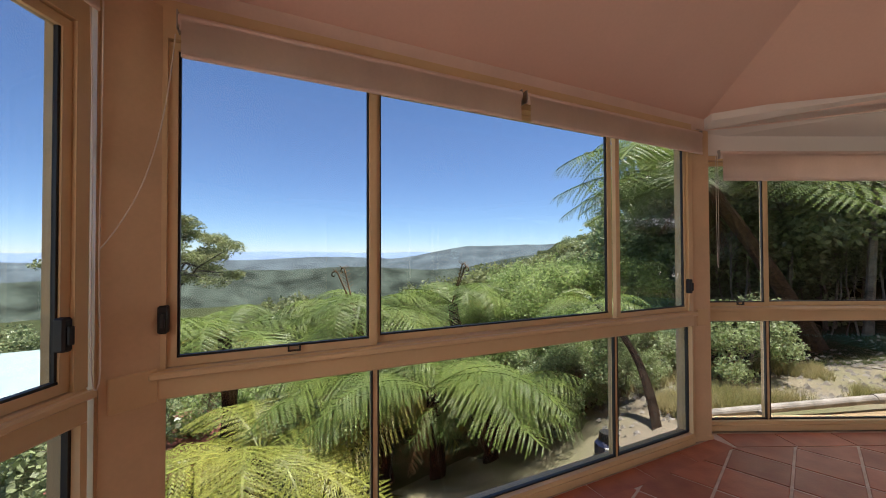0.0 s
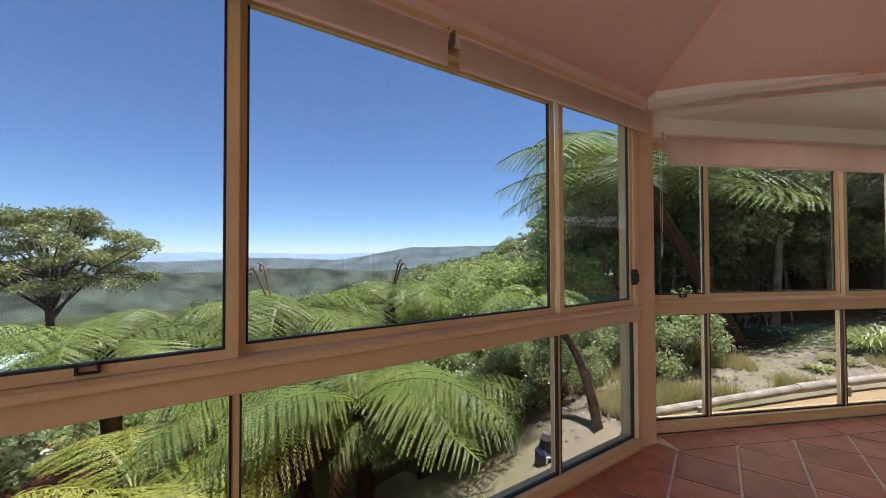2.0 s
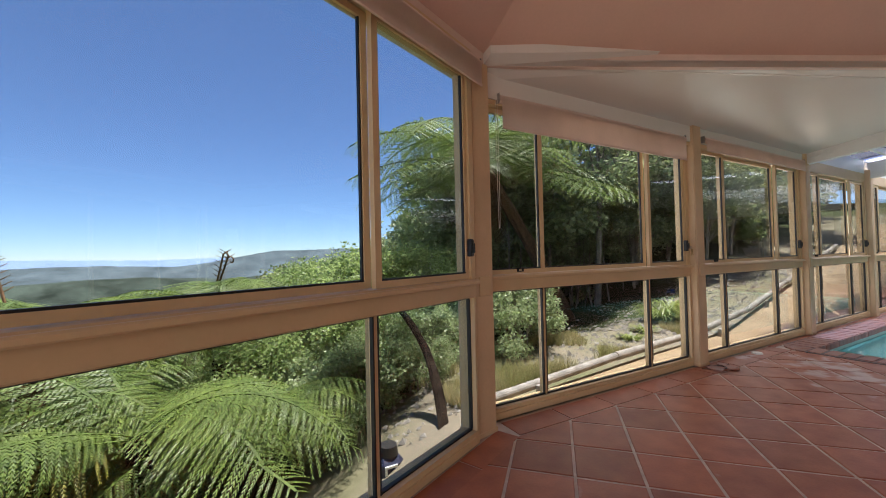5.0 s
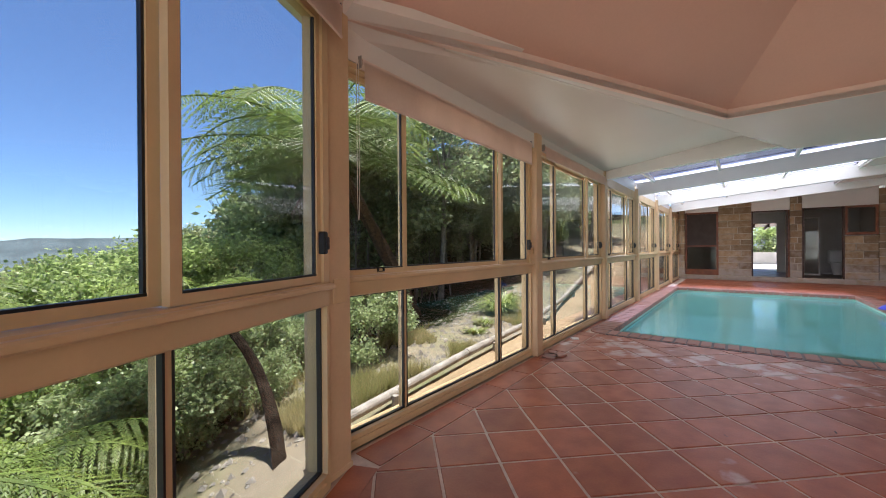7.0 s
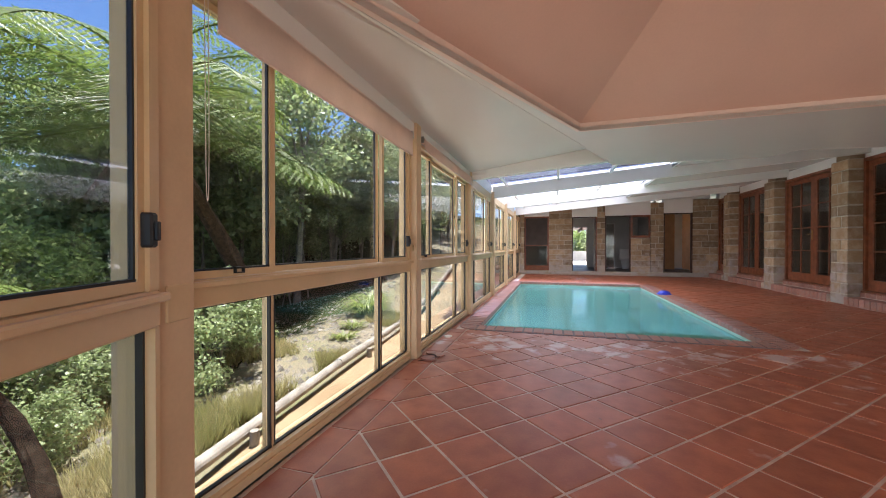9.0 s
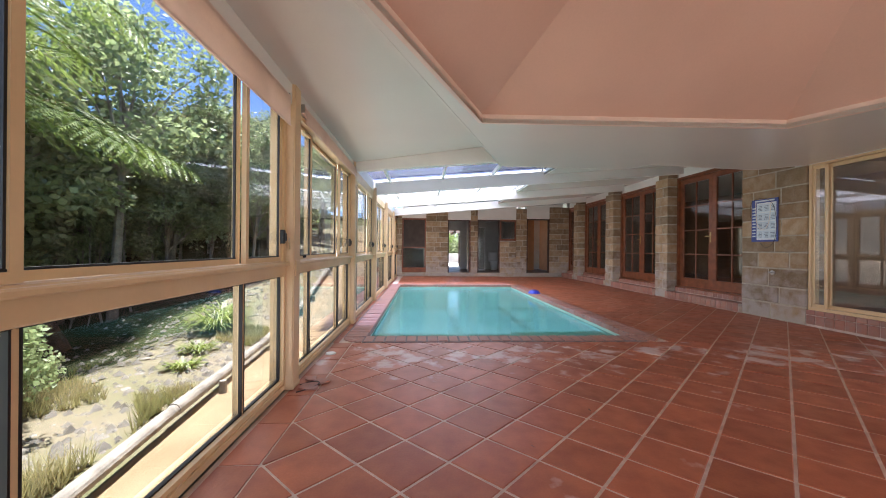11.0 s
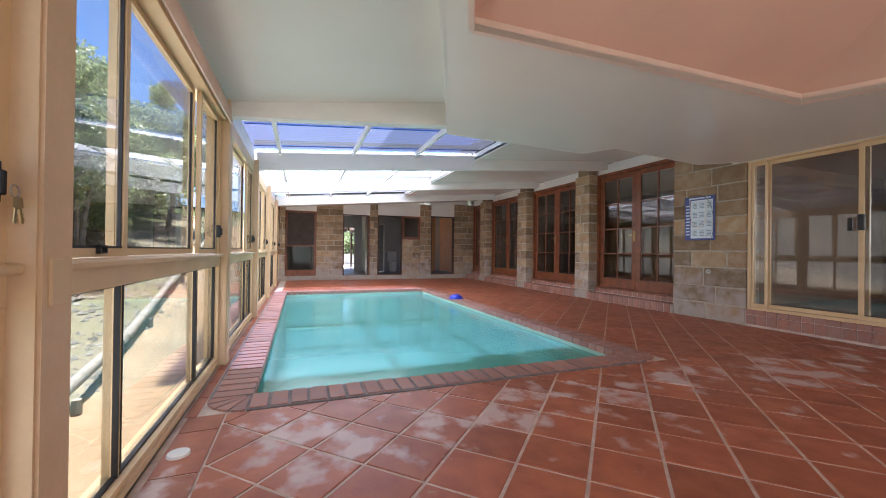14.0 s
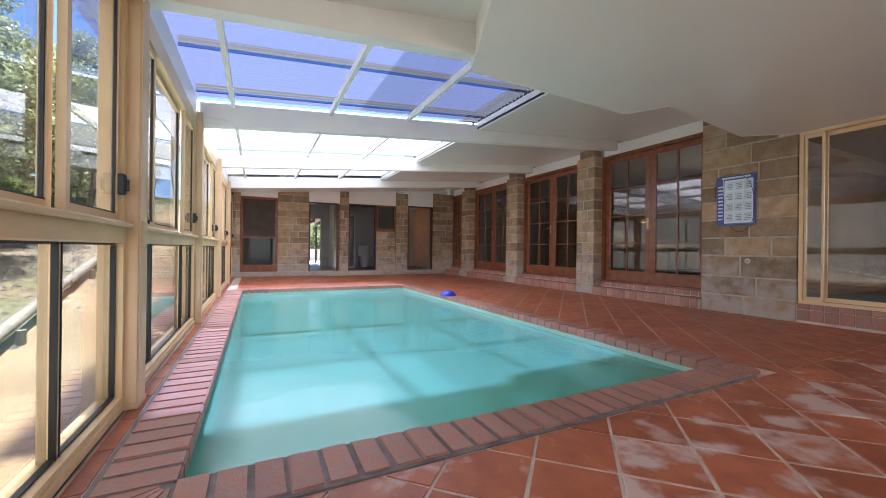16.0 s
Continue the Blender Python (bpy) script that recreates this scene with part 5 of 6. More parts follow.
def frond_mesh(length, rise, droop, seed, mat, name="frond"):
    """One fern frond from the origin along +x: a curved stalk with paired leaflets that are themselves toothed."""
    rg = random.Random(seed)
    bm = bmesh.new()
    pts, n = [], 34
    x = z = 0.0
    for i in range(n + 1):
        s = i / n
        ang = radians(rise) - radians(rise + droop) * s ** 1.3
        pts.append(Vector((x, 0.03 * math.sin(3 * s + seed), z)))
        x += length / n * math.cos(ang)
        z += length / n * math.sin(ang)
    for a, b in zip(pts, pts[1:]):
        w = 0.007
        q = [bm.verts.new(a + Vector((0, -w, 0))), bm.verts.new(a + Vector((0, w, 0))), bm.verts.new(b + Vector((0, w * 0.8, 0))), bm.verts.new(b + Vector((0, -w * 0.8, 0)))]
        bm.faces.new(q)
        u = [bm.verts.new(a + Vector((0, 0, -w))), bm.verts.new(b + Vector((0, 0, -w)))]
        bm.faces.new((q[0], q[3], u[1], u[0]))
        bm.faces.new((q[1], q[2], u[1], u[0]))
    for i in range(4, n + 1):
        s = i / n
        tang = (pts[i] - pts[i - 1]).normalized()
        up = Vector((-tang.z, 0, tang.x))
        for side in (-1, 1):
            ln = length * 0.26 * (math.sin(math.pi * min(1, (s * 0.93 + 0.02))) ** 0.75) * rg.uniform(0.9, 1.05)
            way = (Vector((0, side, 0)) + tang * (0.18 + 0.45 * s) - up * rg.uniform(0.05, 0.3)).normalized()
            m = 11
            base = pts[i] + tang * rg.uniform(-0.01, 0.01)
            for j in range(m):
                f0, f1 = j / m, (j + 1) / m
                wd = ln * 0.057 * (1 - 0.72 * f0) + 0.002
                c0 = base + way * ln * f0 - up * 0.22 * ln * f0 ** 2
                c1 = base + way * ln * f1 - up * 0.22 * ln * f1 ** 2
                for sd in (-1, 1):
                    tip = (c0 + c1) / 2 + tang * sd * wd + way * ln * 0.05 - up * wd * 0.25
                    bm.faces.new((bm.verts.new(c0), bm.verts.new(c0 + (c1 - c0) * 0.62), bm.verts.new(tip + way * ln * 0.03), bm.verts.new(tip - way * ln * 0.02)))
    return mesh_of(name, bm, mat)


FRONDS = [frond_mesh(1.0, r, d, i, FROND) for i, (r, d) in enumerate(((32, 70), (18, 62), (44, 85), (4, 55)))]
FLATS = [frond_mesh(1.0, r, d, 20 + i, FROND) for i, (r, d) in enumerate(((26, 44), (8, 34), (60, 62), (-6, 30)))]
RISERS = [frond_mesh(1.0, r, d, 30 + i, FROND) for i, (r, d) in enumerate(((52, 34), (40, 40), (64, 46), (30, 42)))]
LIGHTS = [frond_mesh(1.0, r, d, 40 + i, FRONDLIGHT) for i, (r, d) in enumerate(((30, 60), (16, 50), (42, 70), (4, 48)))]
MIXED = [FLATS[0], FRONDS[0], RISERS[1], FLATS[1]]
OLD = [frond_mesh(1.0, 5, 60, 7, FRONDOLD), frond_mesh(1.0, -35, 50, 8, SKIRT)]


def tree_fern(base, crown, size, count, seed, label, old=1, hanging=4, croziers=0, girth=1.0, habit=FRONDS, bark=None, bow=1.0, gap=0):
    rg = random.Random(seed)
    t = thing("tree_fern", label, "tree fern", "tree ferns outside the windows")
    b, c = Vector(base), Vector(crown)
    bm = bmesh.new()
    rings = []
    for k in range(13):
        f = k / 12
        p = b.lerp(c, f) + Vector((0.12 * math.sin(math.pi * f), 0.05 * math.sin(math.pi * f), 0)) * (c - b).length * 0.25 * bow
        rad = (0.12 - 0.035 * f) * (0.7 + size * 0.2) * girth
        rings.append([bm.verts.new(p + Vector((math.cos(a), math.sin(a), 0)) * rad * (1 + 0.3 * noise.noise((a * 2, f * 14, seed)))) for a in [2 * math.pi * q / 12 for q in range(12)]])
    for p, q in zip(rings, rings[1:]):
        for i in range(12):
            bm.faces.new((p[i], p[(i + 1) % 12], q[(i + 1) % 12], q[i]))
    bm.faces.new(rings[-1])
    part("trunk", bm, bark or FERNBARK, t, "shaggy fibrous fern trunk")
    for k in range(count):
        ob = new("frond", habit[k % 4] if k >= old else OLD[0])
        ob.parent = t
        s = size * rg.uniform(0.85, 1.1)
        turn = (360 * k * 0.382 + rg.uniform(-10, 10)) % 360
        if abs(turn - 270) < gap:
            turn = 270 + (gap + rg.uniform(0, 50)) * (1 if turn > 270 else -1)
        ob.matrix_basis = pose(c.x, c.y, c.z - 0.02 + 0.03 * rg.random(), rg.uniform(-12, 12), rg.uniform(-8, 8), turn) @ Matrix.Diagonal((s, s * rg.uniform(0.9, 1.15), s, 1))
    for k in range(croziers):
        bm = bmesh.new()
        a, p = rg.uniform(0, 6.28), c.copy()
        d = Vector((0.45 * math.cos(a), 0.45 * math.sin(a), 1)).normalized()
        ln = size * rg.uniform(0.4, 0.6) / 12
        for q in range(20):
            if q > 11:
                d = (Matrix.Rotation(radians(42), 3, Vector((-math.sin(a), math.cos(a), 0))) @ d).normalized()
                ln *= 0.82
            nx = p + d * ln
            limb(bm, p, nx, 0.017 - 0.0005 * q, 0.0165 - 0.0005 * q, 6)
            if 5 < q < 13:
                for sd in (-1, 1):
                    limb(bm, nx, nx + Vector((-math.sin(a) * sd * 0.09, math.cos(a) * sd * 0.09, 0.05)), 0.006, 0.003, 4)
            p = nx
        part("crozier", bm, SKIRT, t, "brown curled young frond")
    for k in range(hanging):
        ob = new("dead_frond", OLD[1])
        ob.parent = t
        s = size * rg.uniform(0.4, 0.6)
        ob.matrix_basis = pose(c.x, c.y, c.z - 0.12, 0, rg.uniform(15, 35), rg.uniform(0, 360)) @ Matrix.Diagonal((s, s * 0.6, s, 1))
    return t


def on_ground(x, y, sink=0.05):
    return (x, y, ground_z(x, y) - sink)


BROWNBARK = material("brown_fern_trunk", (0.17, 0.09, 0.045), 0.95, vary=0.4, scale=16, bump=1.0, bump_scale=40, second=(0.06, 0.035, 0.02))
tree_fern(on_ground(0.62, 4.7), (0.55, 4.6, -0.20), 1.6, 26, 1, "large green tree fern with arching fronds close outside the angled windows", 3, 4, 0, 0.8, MIXED, gap=38)
tree_fern(on_ground(0.0, 4.9), (-0.30, 5.2, -0.45), 1.5, 22, 2, "green tree fern growing beside the large one below the windows", 3, 4, 2, 0.8, RISERS, gap=30)
tree_fern(on_ground(-1.1, 3.9), (-1.15, 3.95, -0.62), 1.45, 24, 3, "yellow-green tree fern below the angled windows", 5, 5, 0, 1.0, LIGHTS)
tree_fern(on_ground(1.25, 4.75), (1.30, 4.95, -0.42), 1.3, 20, 9, "dark green tree fern in the shade of its neighbours", 0, 5, 0, 0.8, MIXED, gap=30)
tree_fern(on_ground(2.66, 3.66), (2.56, 4.75, 0.74), 0.8, 10, 4, "slender tree fern with a dark bent trunk", 0, 0, 0, 0.46, bow=4.0)
tree_fern(on_ground(7.6, 7.0), (5.75, 7.5, 2.95), 3.0, 32, 5, "tall leaning tree fern with a brown shaggy trunk", 0, 8, 0, 1.1, FLATS, BROWNBARK)
tree_fern(on_ground(-0.6, 6.3), (-0.7, 6.3, 0.40), 1.7, 18, 6, "green tree fern rising from the slope", 1, 4, 2)
tree_fern(on_ground(1.0, 7.2), (0.9, 7.2, 0.45), 1.8, 18, 8, "green tree fern rising from the slope", 1, 4, 2)
tree_fern(on_ground(-2.4, 5.6), (-2.4, 5.6, 0.20), 1.7, 18, 10, "green tree fern rising from the slope", 2, 4)

# ---- trees and shrubs ----


def leaf_cloud(clumps, per, size, spread, seed, level=1.0):
    """Leaf blades gathered in loose clumps round the given points."""
    rg = random.Random(seed)
    verts, faces = [], []
    for c, r in clumps:
        for _ in range(int(per)):
            d = Vector((rg.gauss(0, 1), rg.gauss(0, 1), rg.gauss(0, 0.75)))
            d = d.normalized() * (rg.random() ** 0.45) * r * spread
            d.z *= level
            p = c + d
            a = Vector((rg.gauss(0, 1), rg.gauss(0, 1), rg.gauss(-0.2, 0.7))).normalized()
            b = a.cross(Vector((rg.gauss(0, 1), rg.gauss(0, 1), rg.gauss(0, 1)))).normalized()
            l, w = size * rg.uniform(0.6, 1.3), size * rg.uniform(0.22, 0.4)
            i = len(verts)
            verts += [p, p + a * l * 0.5 + b * w, p + a * l, p + a * l * 0.5 - b * w]
            faces.append((i, i + 1, i + 2, i + 3))
    return verts, faces


def tree(name, height, crown_r, crown_z, clump_n, per, leaf, mat, label, category, group, seed, trunk_r=0.13, flat=0.7, stems=1, clump=(0.2, 0.36), level=1.0):
    rg = random.Random(seed)
    t = thing(name, label, category, group)
    bm = bmesh.new()
    clumps = []
    for s in range(stems):
        lean = Vector((rg.uniform(-0.12, 0.12), rg.uniform(-0.12, 0.12), 1)) * height * crown_z
        root = Vector((rg.uniform(-0.25, 0.25) * (stems > 1), rg.uniform(-0.25, 0.25) * (stems > 1), -0.3))
        mid1 = root + lean * 0.5 + Vector((rg.uniform(-0.15, 0.15), rg.uniform(-0.15, 0.15), 0)) * height * 0.2
        top = root + lean
        limb(bm, root, mid1, trunk_r, trunk_r * 0.75)
        limb(bm, mid1, top, trunk_r * 0.75, trunk_r * 0.5)
        for k in range(clump_n // stems):
            a = rg.uniform(0, 2 * math.pi)
            e = rg.uniform(-0.45, 1.0)
            rr = crown_r * rg.uniform(0.35, 1.0) * math.sqrt(max(0.15, 1 - e * e * 0.8))
            c = top + Vector((rr * math.cos(a), rr * math.sin(a), e * crown_r * flat))
            clumps.append((c, crown_r * rg.uniform(*clump)))
            if k % 2 == 0:
                j = mid1.lerp(top, rg.uniform(0.3, 1.0))
                h = j.lerp(c, 0.55) + Vector((0, 0, crown_r * 0.1))
                limb(bm, j, h, trunk_r * 0.32, trunk_r * 0.2, 5)
                limb(bm, h, c, trunk_r * 0.2, trunk_r * 0.07, 5)
    part("trunk", bm, BARK, t, "grey-brown trunk and limbs")
    verts, faces = leaf_cloud(clumps, per, leaf, 1.0, seed + 50, level)
    me = bpy.data.meshes.new("crown")
    me.from_pydata(verts, [], faces)
    me.materials.append(mat)
    ob = new("crown", me)
    ob.parent = t
    return t


def place(t, x, y, scale=1.0, turn=0.0, z=None):
    t.matrix_basis = pose(x, y, ground_z(x, y) if z is None else z, 0, 0, turn) @ Matrix.Diagonal((scale, scale, scale, 1))
    return t


gum = tree("gum_tree", 11, 4.3, 0.74, 90, 430, 0.13, LEAVES[0], "spreading gum tree with an open crown above the valley", "tree", "", 31, 0.24, 0.55, 1, (0.13, 0.22), 0.45)
[c for c in gum.children if c.name.startswith("trunk")][0].data.materials[0] = GUMBARK
place(gum, -13.6, 21.4, 1.0, 0, -6.9)
kinds = [tree("forest_tree", 9, 2.3, 0.70, 42, 240, 0.15, LEAVES[1], "tall dark green forest tree with a thin grey trunk", "tree", "forest trees", 41, 0.11, 1.1),
         tree("forest_tree", 8, 2.6, 0.62, 46, 230, 0.14, LEAVES[0], "olive green forest tree with a rounded ragged crown", "tree", "forest trees", 42, 0.12, 0.9),
         tree("forest_tree", 10, 2.0, 0.76, 40, 240, 0.15, LEAVES[1], "narrow dark forest tree with a high crown", "tree", "forest trees", 43, 0.10, 1.35)]
far_kinds = [tree("forest_tree", 9, 2.3, 0.70, 40, 90, 0.27, LEAVES[1], "green forest tree on the falling ground", "tree", "trees down the slope", 44, 0.11, 1.1),
             tree("forest_tree", 8, 2.6, 0.62, 40, 90, 0.26, LEAVES[0], "olive green tree on the falling ground", "tree", "trees down the slope", 45, 0.12, 0.9)]
shrubs = [tree("shrub", 1.5, 0.75, 0.45, 36, 330, 0.052, LEAVES[2], "dense pale green leafy shrub on the slope", "shrub", "shrubs on the slope", 51, 0.025, 0.85, 3),
          tree("shrub", 1.8, 0.95, 0.5, 38, 220, 0.075, LEAVES[3], "bright green leafy shrub on the slope", "shrub", "shrubs on the slope", 52, 0.025, 0.8, 3),
          tree("shrub", 2.2, 1.1, 0.5, 40, 150, 0.12, LEAVES[1], "dark green leafy shrub on the slope", "shrub", "shrubs on the slope", 53, 0.03, 0.9, 3),
          tree("shrub", 2.4, 1.15, 0.55, 46, 300, 0.062, LEAVES[3], "dense sunlit green thicket below the angled windows", "shrub", "thicket below the windows", 54, 0.03, 0.95, 4)]
rng = random.Random(61)
low_trees = [tree("forest_tree", 4.4, 1.5, 0.60, 40, 190, 0.115, LEAVES[k], "low leafy tree at the edge of the forest", "tree", "low trees at the forest edge", 65 + k, 0.05, 1.0) for k in (1, 2)]
saplings = [tree("sapling", 5.5, 0.85, 0.78, 16, 120, 0.11, LEAVES[k], "thin pale-stemmed sapling at the edge of the forest", "tree", "saplings at the forest edge", 55 + k, 0.034, 1.1) for k in (1, 2)]


def again(pool, k, x, y, s, turn, z=None):
    src = pool[k]
    m = pose(x, y, ground_z(x, y) if z is None else z, 0, 0, turn)
    if "used" not in src:
        src["used"] = 1
        ob = src
        ob.matrix_basis = m
    else:
        ob = copy_thing(src, m)
        if "used" in ob:
            del ob["used"]
    ob.scale = (s, s, s)
    return ob


HEIGHTS = (9 * 0.7 + 2.3 * 1.1, 8 * 0.62 + 2.6 * 0.9, 10 * 0.76 + 2.0 * 1.35)


def skyline(h):
    """Elevation of the tree tops, in degrees, by heading from +y."""
    steps = ((-60, -3), (-10, -3), (4, -2.6), (13, -0.8), (22, 3.5), (34, 7), (44, 12), (54, 16), (66, 16), (90, 17))
    for (a, u), (b, w) in zip(steps, steps[1:]):
        if h <= b:
            return u + (w - u) * (h - a) / (b - a)
    return 17


def grow(k, h, r, top=1.0, pool=None):
    x, y = 1 + r * math.sin(radians(h)), 1 + r * math.cos(radians(h))
    z = ground_z(x, y)
    tall = 1.1 + r * math.tan(radians(skyline(h) * top)) - z
    sc = tall / HEIGHTS[k]
    lift = z
    if sc < 0.45:
        sc, lift = 0.45, z + tall - 0.45 * HEIGHTS[k]
    again(pool or kinds, k, x, y, min(sc, 1.3), rng.uniform(0, 360), lift)


# forest on the rise beyond the bank, then trees on the falling ground ahead
for k in range(58):
    h = rng.uniform(38, 82)
    r = rng.uniform(10.5, 15) if k < 24 else rng.uniform(14, 30)
    if 1 + r * math.cos(radians(h)) > 5.2:
        grow(k % 3, h, r, rng.uniform(0.6, 1.0))
edge_rng = random.Random(63)
for k in range(34):
    h, far = edge_rng.uniform(17, 44), edge_rng.uniform(12, 26)
    x, y = 1 + far * math.sin(radians(h)), 1 + far * math.cos(radians(h))
    again(far_kinds, k % 2, x, y, edge_rng.uniform(0.26, 0.40) * far / 19, edge_rng.uniform(0, 360), ground_z(x, y) - 0.4)
for k in range(44):
    h = rng.uniform(8, 40)
    grow((1, 0, 1)[k % 3], h, rng.uniform(20, 55), rng.uniform(0.4, 1.0), far_kinds)
for k in range(16):
    grow((1, 0, 1)[k % 3], rng.uniform(-50, 6), rng.uniform(20, 60), rng.uniform(1.0, 2.6), far_kinds)
again(shrubs, 0, 4.45, 4.75, 0.80, 20)
for x, y, k, s in ((1.95, 5.0, 0, 0.75), (2.5, 5.2, 0, 0.8), (3.1, 5.5, 0, 0.8), (2.2, 5.8, 0, 0.9), (3.4, 6.1, 0, 0.95), (2.95, 4.9, 0, 0.55), (2.75, 5.9, 3, 0.6), (3.75, 5.5, 0, 0.6)):
    again(shrubs, k, x, y, s, 57 * x)
for x, y, k, s in ((2.75, 6.3, 0, 1.0), (-0.3, 8.6, 1, 1.1), (-1.8, 8.0, 0, 1.1), (-3.2, 7.2, 1, 1.0), (-4.4, 6.0, 2, 1.0), (5.4, 8.8, 2, 1.0),
                   (5.8, 10.2, 0, 1.2), (7.2, 9.8, 2, 1.2), (8.8, 9.4, 2, 1.2), (10.6, 9.0, 2, 1.1), (12.4, 8.4, 2, 1.1), (14.2, 7.8, 2, 1.1), (16.0, 7.0, 2, 1.2), (18.5, 7.2, 2, 1.2), (13.0, 6.3, 1, 0.7), (-5.5, 8.5, 0, 1.2),
                   (-2.4, 10, 2, 1.2), (0.6, 11, 1, 1.2), (-7, 10, 2, 1.3), (6.6, 12, 1, 1.3), (11.5, 11, 0, 1.3), (15, 10, 0, 1.3), (20, 9.5, 1, 1.4), (22.5, 7.5, 2, 1.4)):
    again(shrubs, 1 if k == 3 else k, x, y, s, rng.uniform(0, 360))
again(shrubs, 1, FAR_X + 13.5, 0.5, 1.5, 30, 0.0)
again(shrubs, 2, FAR_X + 14.5, 2.4, 1.6, 80, 0.0)
again(shrubs, 2, FAR_X + 14, -1.6, 1.6, 10, 0.0)
# thicket on the slope between the ferns and the forest
for x, y, s, k in ((1.3, 6.3, 0.75, 3), (2.1, 6.4, 0.8, 3), (2.9, 6.9, 0.9, 3), (3.7, 7.0, 0.9, 3), (4.5, 7.6, 0.9, 0), (1.6, 7.9, 0.95, 3), (2.6, 8.3, 1.0, 3), (3.6, 9.0, 1.1, 3), (4.6, 9.2, 1.0, 3), (0.2, 8.0, 0.9, 3), (-0.9, 7.4, 0.85, 3), (0.8, 9.6, 1.1, 3), (2.0, 10.2, 1.2, 3), (3.2, 10.8, 1.25, 3), (4.6, 11.0, 1.25, 3), (3.9, 6.2, 0.75, 0)):
    again(shrubs, k, x, y, s, rng.uniform(0, 360))
for k in range(30):
    x = 6.9 + k * 0.32 + rng.uniform(-0.2, 0.2)
    again(low_trees, k % 2, x, 8.2 + 0.1 * max(0, x - 6) + rng.uniform(-0.6, 2.0), rng.uniform(0.9, 1.35) * (0.8 if x < 6.6 else 1.0 if x < 8.6 else 0.55), rng.uniform(0, 360))
for k in range(40):
    x = rng.uniform(6.2, 15.5)
    again(saplings, k % 2, x, 6.6 + 0.1 * max(0, x - 6) + rng.uniform(0, 2.4), rng.uniform(0.55, 1.0) * (1.0 if x < 8.6 else 0.6), rng.uniform(0, 360))
pale_tree = tree("forest_tree", 6.4, 1.7, 0.62, 34, 190, 0.12, LEAVES[2], "pale-trunked tree with open forked limbs behind the bank", "tree", "", 77, 0.085, 1.0)
place(pale_tree, 8.7, 7.2, 1.0, 40)


def strappy_clump(x, y, reach, count, seed, label):
    """A tuft of long arching strap leaves."""
    rg = random.Random(seed)
    bm = bmesh.new()
    for _ in range(count):
        a, l, up = rg.uniform(0, 6.28), reach * rg.uniform(0.6, 1.1), rg.uniform(0.5, 1.3)
        d, sd = Vector((math.cos(a), math.sin(a), 0)), Vector((-math.sin(a), math.cos(a), 0)) * 0.009
        root = d * rg.uniform(0, 0.1)
        run = [root + d * l * f + Vector((0, 0, l * up * (f - 0.75 * f * f) * 1.6)) for f in (0, 0.3, 0.6, 0.85, 1.0)]
        prev = None
        for k, p in enumerate(run):
            w = sd * (1, 1, 0.9, 0.6, 0.1)[k]
            pair = (bm.verts.new(p - w), bm.verts.new(p + w))
            if prev:
                bm.faces.new((prev[0], prev[1], pair[1], pair[0]))
            prev = pair
    t = thing("strappy_plant", label, "plant", "strappy plants on the bank", at=pose(x, y, ground_z(x, y) - 0.01))
    part("leaves", bm, STRAP, t)


STRAP = leaf_material("strap_leaf", (0.25, 0.30, 0.07), (0.14, 0.19, 0.04), 0.4)
strappy_clump(7.05, 4.62, 0.42, 260, 5, "yellow-green clump of long strap leaves on the bank")
strappy_clump(7.5, 4.75, 0.36, 220, 6, "yellow-green clump of long strap leaves on the bank")
strappy_clump(6.2, 4.35, 0.16, 90, 7, "small tuft of green strap leaves on the rubble")
strappy_clump(5.7, 4.2, 0.14, 80, 8, "small tuft of green strap leaves on the rubble")
# dry grass on the bank
verts, faces = [], []
rg = random.Random(71)
for _ in range(30000):
    x = rg.uniform(2.9, 15)
    y = 3.62 + 0.09 * (x - 2.9) + abs(rg.gauss(0, 0.75))
    if noise.noise((x * 0.8, y * 0.8, 4)) < -0.34 + 0.30 * max(0, x - 4.5):
        continue
    z = ground_z(x, y)
    for b in range(5):
        a = rg.uniform(0, 6.28)
        l, w = rg.uniform(0.04, 0.20) * (1.0 if x < 4.8 else 0.5), 0.004
        dx, dy = math.cos(a), math.sin(a)
        i = len(verts)
        verts += [(x - dy * w, y + dx * w, z - 0.01), (x + dy * w, y - dx * w, z - 0.01), (x + dx * l * 0.5, y + dy * l * 0.5, z + l)]
        faces.append((i, i + 1, i + 2))
me = bpy.data.meshes.new("grass")
me.from_pydata(verts, [], faces)
me.materials.append(GRASS)
tagged(new("grass", me), "dry yellow-green grass tufts on the bank", "grass", kind="stuff")
# stones and litter on the bank
verts, faces = [], []
for _ in range(6500):
    x, y = rg.uniform(2.4, 14), 3.75 + abs(rg.gauss(0, 1.4))
    z, s = ground_z(x, y), 0.008 + 0.05 * rg.random() ** 3
    i = len(verts)
    verts += [(x + s * rg.uniform(0.6, 1.2) * dx, y + s * rg.uniform(0.6, 1.2) * dy, z + s * rg.uniform(0.3, 0.9) * dz) for dx, dy, dz in ((1, 0, 0), (0, 1, 0), (-1, 0, 0), (0, -1, 0), (0, 0, 1))]
    faces += [(i, i + 1, i + 4), (i + 1, i + 2, i + 4), (i + 2, i + 3, i + 4), (i + 3, i, i + 4)]
me = bpy.data.meshes.new("stones")
me.from_pydata(verts, [], faces)
me.materials.append(RUBBLE)
tagged(new("stones", me), "small grey stones scattered on the bank", "stones", kind="stuff")

